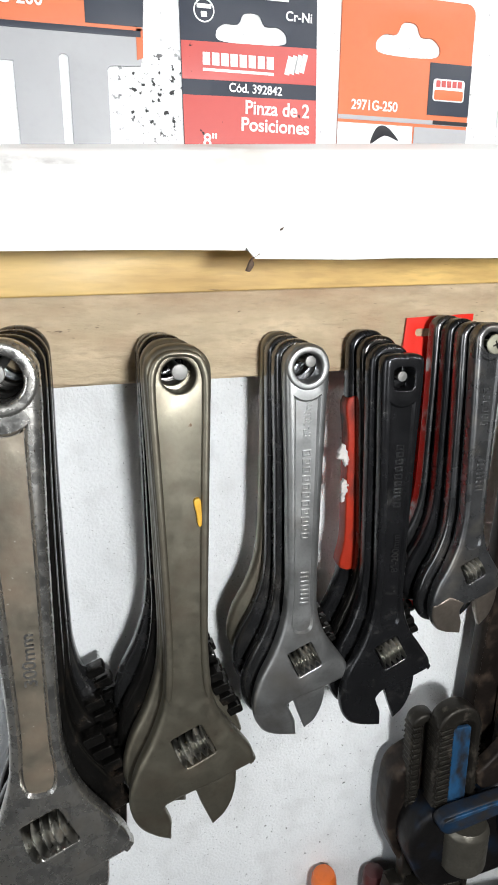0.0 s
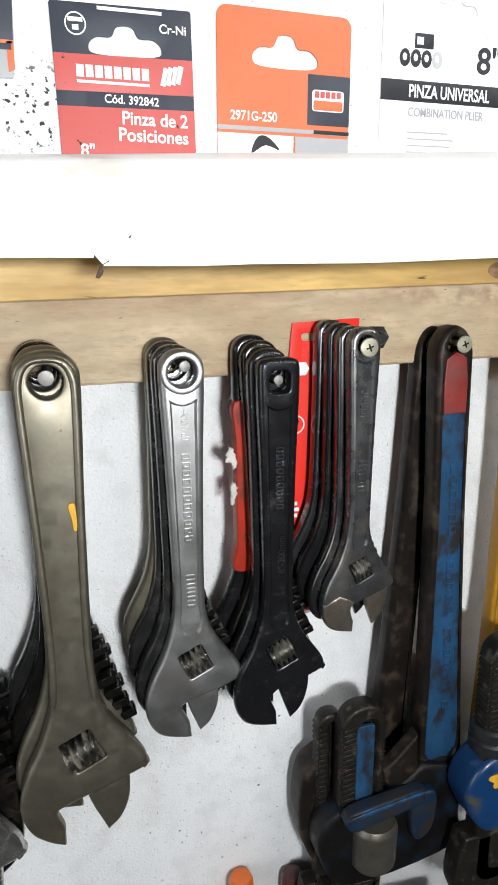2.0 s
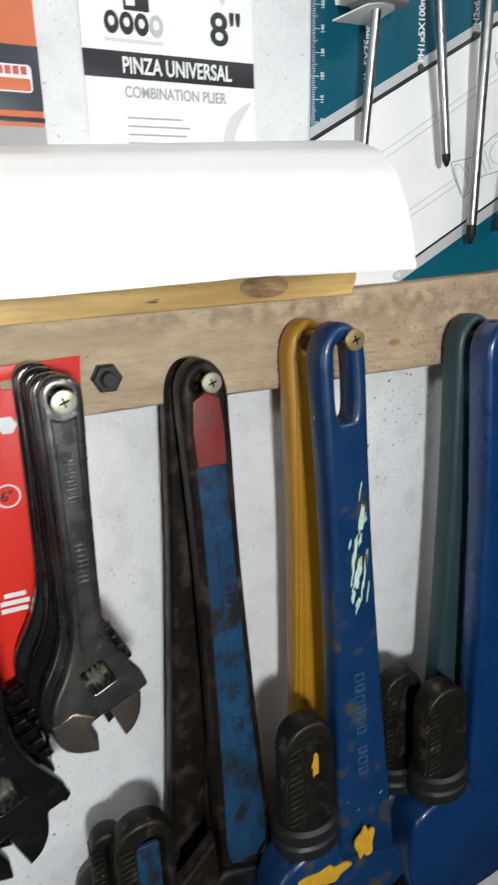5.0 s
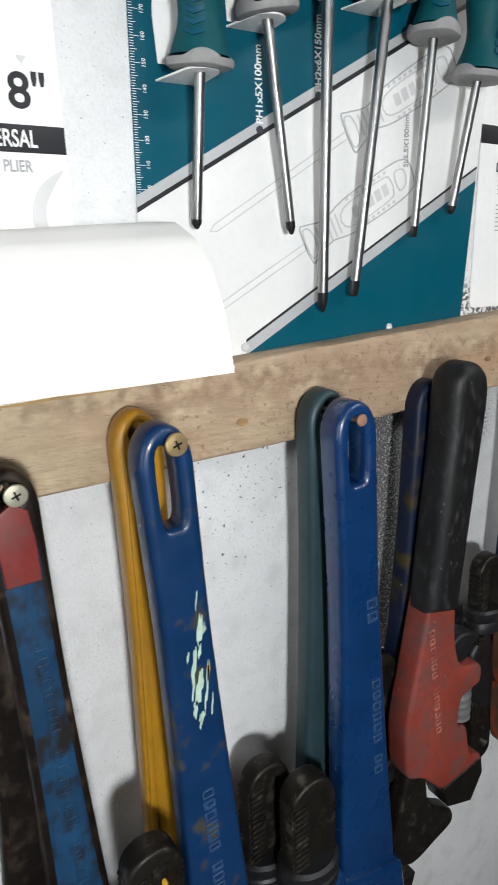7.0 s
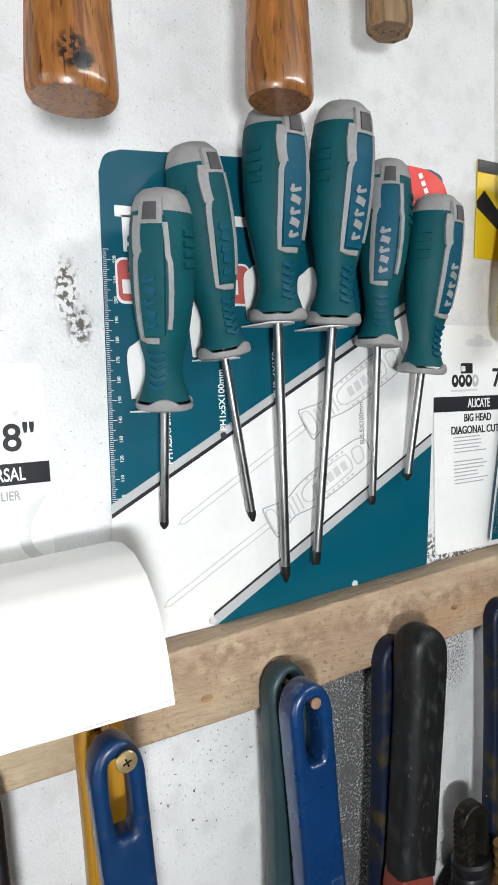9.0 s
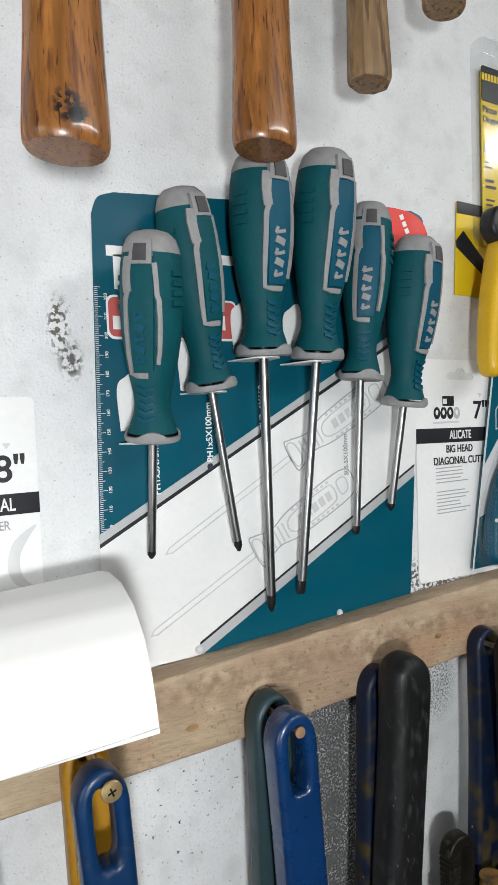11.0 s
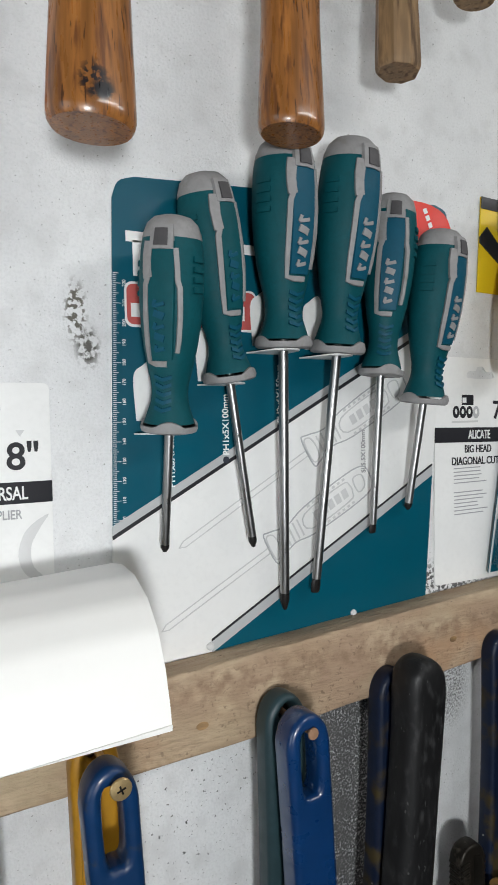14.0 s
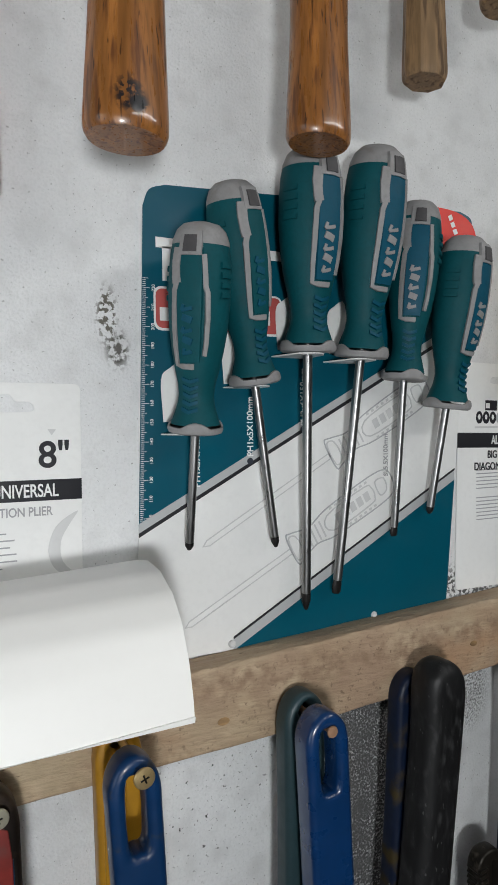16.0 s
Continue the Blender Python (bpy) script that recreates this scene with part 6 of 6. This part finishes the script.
    # ribs of the rubber side and chevrons at the neck
    for i in range(4):
        s = 0.2 + 0.045 * i
        strip([(s, -62 - 6 * j) for j in range(6)], 0.0012, TEAL, "grip_rib", 0.0006)
        strip([(s + 0.02, 62 + 6 * j) for j in range(6)], 0.0012, TEAL, "grip_rib", 0.0006)
    for i in range(5):
        s = 0.745 + 0.036 * i
        strip([(s - 0.014, -24), (s - 0.007, -12), (s, 0), (s - 0.007, 12), (s - 0.014, 24)], 0.0009, TEALLIGHT, "chevron", 0.0005)
    # blade
    k0 = 0.93 if not flat_tip else 0.94
    sh = part("shaft", lathe([(tip_r, -0.05), (tip_r, k0)], bot, tip, 16), SHAFT, ob, "polished steel shaft")
    ends = [(tip_r, 0), (tip_r * 0.98, 0.45), (tip_r * 0.45, 0.93), (tip_r * 0.15, 1)] if not flat_tip else [(tip_r, 0), (tip_r * 1.18, 0.35), (tip_r * 1.1, 0.9), (tip_r * 0.85, 1)]
    part("tip", lathe(ends, bot.lerp(tip, k0), tip, 12, 1.0 if not flat_tip else 0.45), TIP, sh, "blackened tip")
    # card tab that the neck sits in
    if tab:
        tx, tz = tab
        tb = thing("card_tab", (tx, -0.002, tz), "white folded tab cut from the backing card", "card tab", "tabs of the backing card")
        tab_bm = bmesh.new()
        rows = []
        for zz in (bot.z - 0.0006, bot.z - 0.0014):
            ring = [(bot.x - r * 0.8, -0.0024), (bot.x - r * 0.55, bot.y)] + [(bot.x - r * 0.55 * math.cos(0.2618 * i), bot.y - r * 0.5 * math.sin(0.2618 * i)) for i in range(1, 12)] + [(bot.x + r * 0.55, bot.y), (bot.x + r * 0.6, -0.0024)]
            rows.append([tab_bm.verts.new((p[0], p[1], zz)) for p in ring])
        for i in range(len(rows[0])):
            tab_bm.faces.new((rows[0][i - 1], rows[0][i], rows[1][i], rows[1][i - 1]))
        tab_bm.faces.new(rows[0])
        tab_bm.faces.new(rows[1])
        part("tab", tab_bm, INK_WHITE, tb)
        part("opening_face", slab(spline([(tx - 0.0095, tz, 1), (tx - 0.0105, tz + 0.022), (tx - 0.006, tz + 0.028), (tx + 0.002, tz + 0.03), (tx + 0.004, tz, 1)], 4), -0.0031, -0.0027, 0.00005), INK_WHITE, tb)
    return ob


screwdriver((0.148, -0.024, 1.673), (0.164, -0.018, 1.57), (0.179, -0.012, 1.48), 0.0148, 0.0023, -15, 'teal and grey cross head screwdriver held on a card', tab=(0.162, 1.571), print_mat=TEALLIGHT)
screwdriver((0.127, -0.036, 1.646), (0.128, -0.021, 1.545), (0.128, -0.01, 1.483), 0.0148, 0.0023, 42, 'teal and grey cross head screwdriver held on a card', tab=(0.127, 1.5505), print_mat=TEALLIGHT)
screwdriver((0.194, -0.029, 1.696), (0.196, -0.02, 1.588), (0.2, -0.009, 1.441), 0.0168, 0.0027, -7, 'teal and grey cross head screwdriver held on a card', tab=(0.196, 1.591))
screwdriver((0.275, -0.022, 1.681), (0.266, -0.017, 1.574), (0.265, -0.008, 1.478), 0.0145, 0.0023, 34, 'teal and grey flat blade screwdriver held on a card', True)
screwdriver((0.235, -0.034, 1.702), (0.231, -0.021, 1.586), (0.221, -0.009, 1.448), 0.0168, 0.0027, -8, 'teal and grey flat blade screwdriver held on a card', True, tab=(0.231, 1.59))
screwdriver((0.305, -0.03, 1.662), (0.298, -0.019, 1.557), (0.293, -0.009, 1.49), 0.0158, 0.0024, -14, 'teal and grey cross head screwdriver held on a card')


# ---- hammers hanging head up ----
def hammer(bottom, r0, r1, lean_x, mat, label, n=24, facets=False):
    """A wooden handle with a swelling end; the head is up out of sight, resting against the wall."""
    b = Vector(bottom)
    top = b + Vector((lean_x, 0.012, 0.27))
    ob = thing("hammer", b, label, "hammer", "hammers above the screwdrivers")
    prof = [(0.25, 0.0), (r0 * 0.9 / r0, 0.0), (0.97, 0.006), (1.0, 0.014), (1.0, 0.03), (0.975, 0.07), (0.93, 0.13), (0.89, 0.2), (r1 / r0, 0.32), (r1 / r0 * 0.97, 0.6), (r1 / r0 * 0.9, 1.0)]
    part("handle", lathe([(p * r0, s) for p, s in prof], b, top, 8 if facets else n, 0.8), mat, ob, "", None, 30 if facets else 45)
    hd = slab(rrect(top.x - 0.013, top.z - 0.03, top.x + 0.013, top.z, 0.004), top.y - 0.06, -0.0005, 0.003)
    part("head", hd, GUNMETAL, ob, "dark steel head")


hammer((0.0775, -0.08, 1.6585), 0.0168, 0.0142, 0.01, ASHBURNT, "lacquered brown wooden hammer handle with burn mark")
hammer((0.1795, -0.058, 1.6838), 0.0168, 0.015, 0.012, ASH, "lacquered brown wooden hammer handle")
hammer((0.261, -0.042, 1.7395), 0.0138, 0.0132, 0.01, OLDWOOD, "raw brown wooden hammer handle with flat facets", facets=True)
hammer((0.322, -0.042, 1.797), 0.0145, 0.0135, 0.01, OLDWOOD, "raw brown wooden hammer handle")
bar = thing("red_bar", (0.03, 0, 1.66), "red painted metal bar hung against the wall", "bar")
part("bar", slab(rrect(0.022, 1.6535, 0.0385, 1.95, 0.003), -0.013, -0.001, 0.002), REDHANDLE, bar)


# ---- pliers in a yellow blister ----
def yellow_pliers():
    ob = thing("pliers_pack", (0.39, 0, 1.64), "yellow and black blister pack with yellow handled pliers", "packaging", "blister packs")
    m = rigid(0.38, 1.7, 1.5)
    part("backing_card", slab(rrect(0.3950, 1.6710, 0.4750, 1.7980, 0.003), -0.004, -0.0032, 0.0001), INK_YELLOW, ob, "", m)
    part("black_header", slab(rrect(0.3952, 1.7750, 0.4750, 1.8000, 0.002), -0.0045, -0.0038, 0.0001, holes=[rrect(0.4160, 1.7810, 0.4350, 1.7870, 0.002)]), INK_BLACK, ob, "", m)
    bars([(0.3975 + 0.0032 * i, 0.3975 + 0.0032 * i + 0.0025, 1.789, 0.005) for i in range(6)], -0.0048, INK_YELLOW, ob, "logo_bar")
    lettering("Pinzas de", 0.0062, 0.3975, 1.7665, -0.0046, INK_BLACK, ob, 0)
    lettering("Diagonal", 0.0062, 0.3975, 1.7595, -0.0046, INK_DARK, ob, 0)
    lettering('6"', 0.0155, 0.3975, 1.7360, -0.0046, INK_BLACK, ob, 0)
    bars([(0.3980, 0.4050, 1.7300, 0.0016), (0.3980, 0.4060, 1.7265, 0.0016), (0.3980, 0.4070, 1.7165, 0.0022), (0.3980, 0.4090, 1.7120, 0.0022), (0.3980, 0.4070, 1.7030, 0.0014), (0.3980, 0.4050, 1.6995, 0.0014), (0.3980, 0.4060, 1.6910, 0.0014), (0.4045, 0.4100, 1.7410, 0.0016)], -0.0046, INK_BLACK, ob)
    part("second_card", slab([(0.3680, 1.6340), (0.4250, 1.6340), (0.4250, 1.7000), (0.3715, 1.7000)], -0.0016, -0.0008, 0.0001), INK_YELLOW, ob, "", m)
    part("black_corner", slab([(0.3695, 1.6720), (0.3770, 1.6800), (0.4050, 1.6550), (0.4050, 1.6450), (0.3700, 1.6680)], -0.0021, -0.0015, 0.0001), INK_BLACK, ob, "", m)
    part("black_corner", slab([(0.3710, 1.6920), (0.4050, 1.6920), (0.4050, 1.7002), (0.3715, 1.7002)], -0.0021, -0.0015, 0.0001), INK_BLACK, ob, "", m)
    bl = part("blister", slab(rrect(0.3810, 1.6680, 0.4750, 1.8130, 0.007), -0.016, -0.0048, 0.004), BLISTER, ob, "clear plastic blister", m)
    bl.visible_shadow = False
    pl = thing("pliers", (0.385, -0.02, 1.6), "diagonal pliers with yellow and black handles", "pliers")
    part("pivot", slab(spline([(0.3800, 1.6900), (0.3740, 1.6770), (0.3810, 1.6670), (0.3950, 1.6640), (0.4100, 1.6750), (0.4050, 1.6900)], 5), -0.03, -0.017, 0.003), DARKBOLT, pl)
    part("handle", slab(spline([(0.3820, 1.6680), (0.3950, 1.6680), (0.3995, 1.6550), (0.3910, 1.6300), (0.3875, 1.6100), (0.3870, 1.5900), (0.3810, 1.5770), (0.3720, 1.5750), (0.3670, 1.5840), (0.3680, 1.6100), (0.3730, 1.6400)], 5), -0.032, -0.016, 0.005), YELLOWGRIP, pl, "yellow moulded handle")
    part("grip_inlay", slab(spline([(0.3950, 1.6600), (0.4015, 1.6550), (0.3935, 1.6300), (0.3900, 1.6100), (0.3895, 1.5880), (0.3830, 1.5850), (0.3840, 1.6070), (0.3845, 1.6200), (0.3900, 1.6400)], 5), -0.0328, -0.0155, 0.003), BLACKGRIP, pl, "black rubber inlay")
    part("handle", slab(spline([(0.4000, 1.6680), (0.4130, 1.6680), (0.4230, 1.6300), (0.4280, 1.5900), (0.4190, 1.5800), (0.4100, 1.6000), (0.4070, 1.6400)], 5), -0.032, -0.016, 0.005), YELLOWGRIP, pl, "yellow moulded handle")


yellow_pliers()


def blue_pack():
    ob = thing("tool_pack", (0.41, 0, 1.44), "teal blister pack with a blue handled tool", "packaging", "blister packs")
    part("backing_card", slab([(0.37, 1.4385), (0.48, 1.4395), (0.48, 1.64), (0.409, 1.64)], -0.0058, -0.0045, 0.0002), INK_TEAL, ob)
    part("card_edge", slab([(0.3697, 1.4386), (0.3712, 1.4386), (0.4102, 1.64), (0.4087, 1.64)], -0.0061, -0.0056, 0.0001), INK_PALE, ob)
    part("pale_field", slab([(0.378, 1.475), (0.385, 1.512), (0.4, 1.53), (0.45, 1.545), (0.45, 1.5)], -0.0063, -0.0056, 0.0001), INK_PALE, ob)
    for pts in ([(0.3985, 1.537), (0.399, 1.552), (0.417, 1.571), (0.416, 1.545)], [(0.402, 1.54), (0.4025, 1.549), (0.412, 1.559), (0.412, 1.546)]):
        ring = ccw(pts)
        part("outline_drawing", slab(ring, -0.0062, -0.0057, 0.0001, holes=[inset(ring, 0.0006)]), INK_PALE, ob)
    bars([(0.414 + 0.011 * i, 0.4165 + 0.011 * i, 1.616, 0.014) for i in range(4)] + [(0.411 + 0.011 * i, 0.4195 + 0.011 * i, 1.6265, 0.0035) for i in range(4)], -0.0062, INK_WHITE, ob, "logo_bar")
    part("red_flash", slab(rrect(0.4085, 1.597, 0.44, 1.606, 0.002), -0.0063, -0.0057, 0.0001), CARDRED, ob)
    bars([(0.411, 0.436, 1.6005, 0.0014)], -0.0066, INK_WHITE, ob)
    grip = part("grip", slab(spline([(0.384, 1.442), (0.3755, 1.449), (0.3775, 1.474), (0.385, 1.496), (0.394, 1.512), (0.404, 1.528), (0.424, 1.548), (0.44, 1.552), (0.438, 1.53), (0.419, 1.5), (0.406, 1.472), (0.399, 1.45)], 6), -0.022, -0.008, 0.006), TEALLIGHT, ob, "blue moulded grip")
    for pts in ([(0.378, 1.4735), (0.405, 1.4715), (0.4055, 1.4738), (0.3785, 1.4758)], [(0.397, 1.518), (0.43, 1.514), (0.4315, 1.5165), (0.3985, 1.5205)]):
        part("pale_stripe", slab(pts, -0.0228, -0.0195, 0.0004), INK_PALE, grip, "pale grey stripe across the grip")
    bl = part("blister", slab(spline([(0.376, 1.4425), (0.373, 1.452), (0.3755, 1.478), (0.386, 1.505), (0.395, 1.522), (0.41, 1.55), (0.46, 1.57), (0.46, 1.4425)], 5), -0.026, -0.006, 0.005), BLISTER, ob, "clear plastic blister")
    bl.visible_shadow = False


blue_pack()
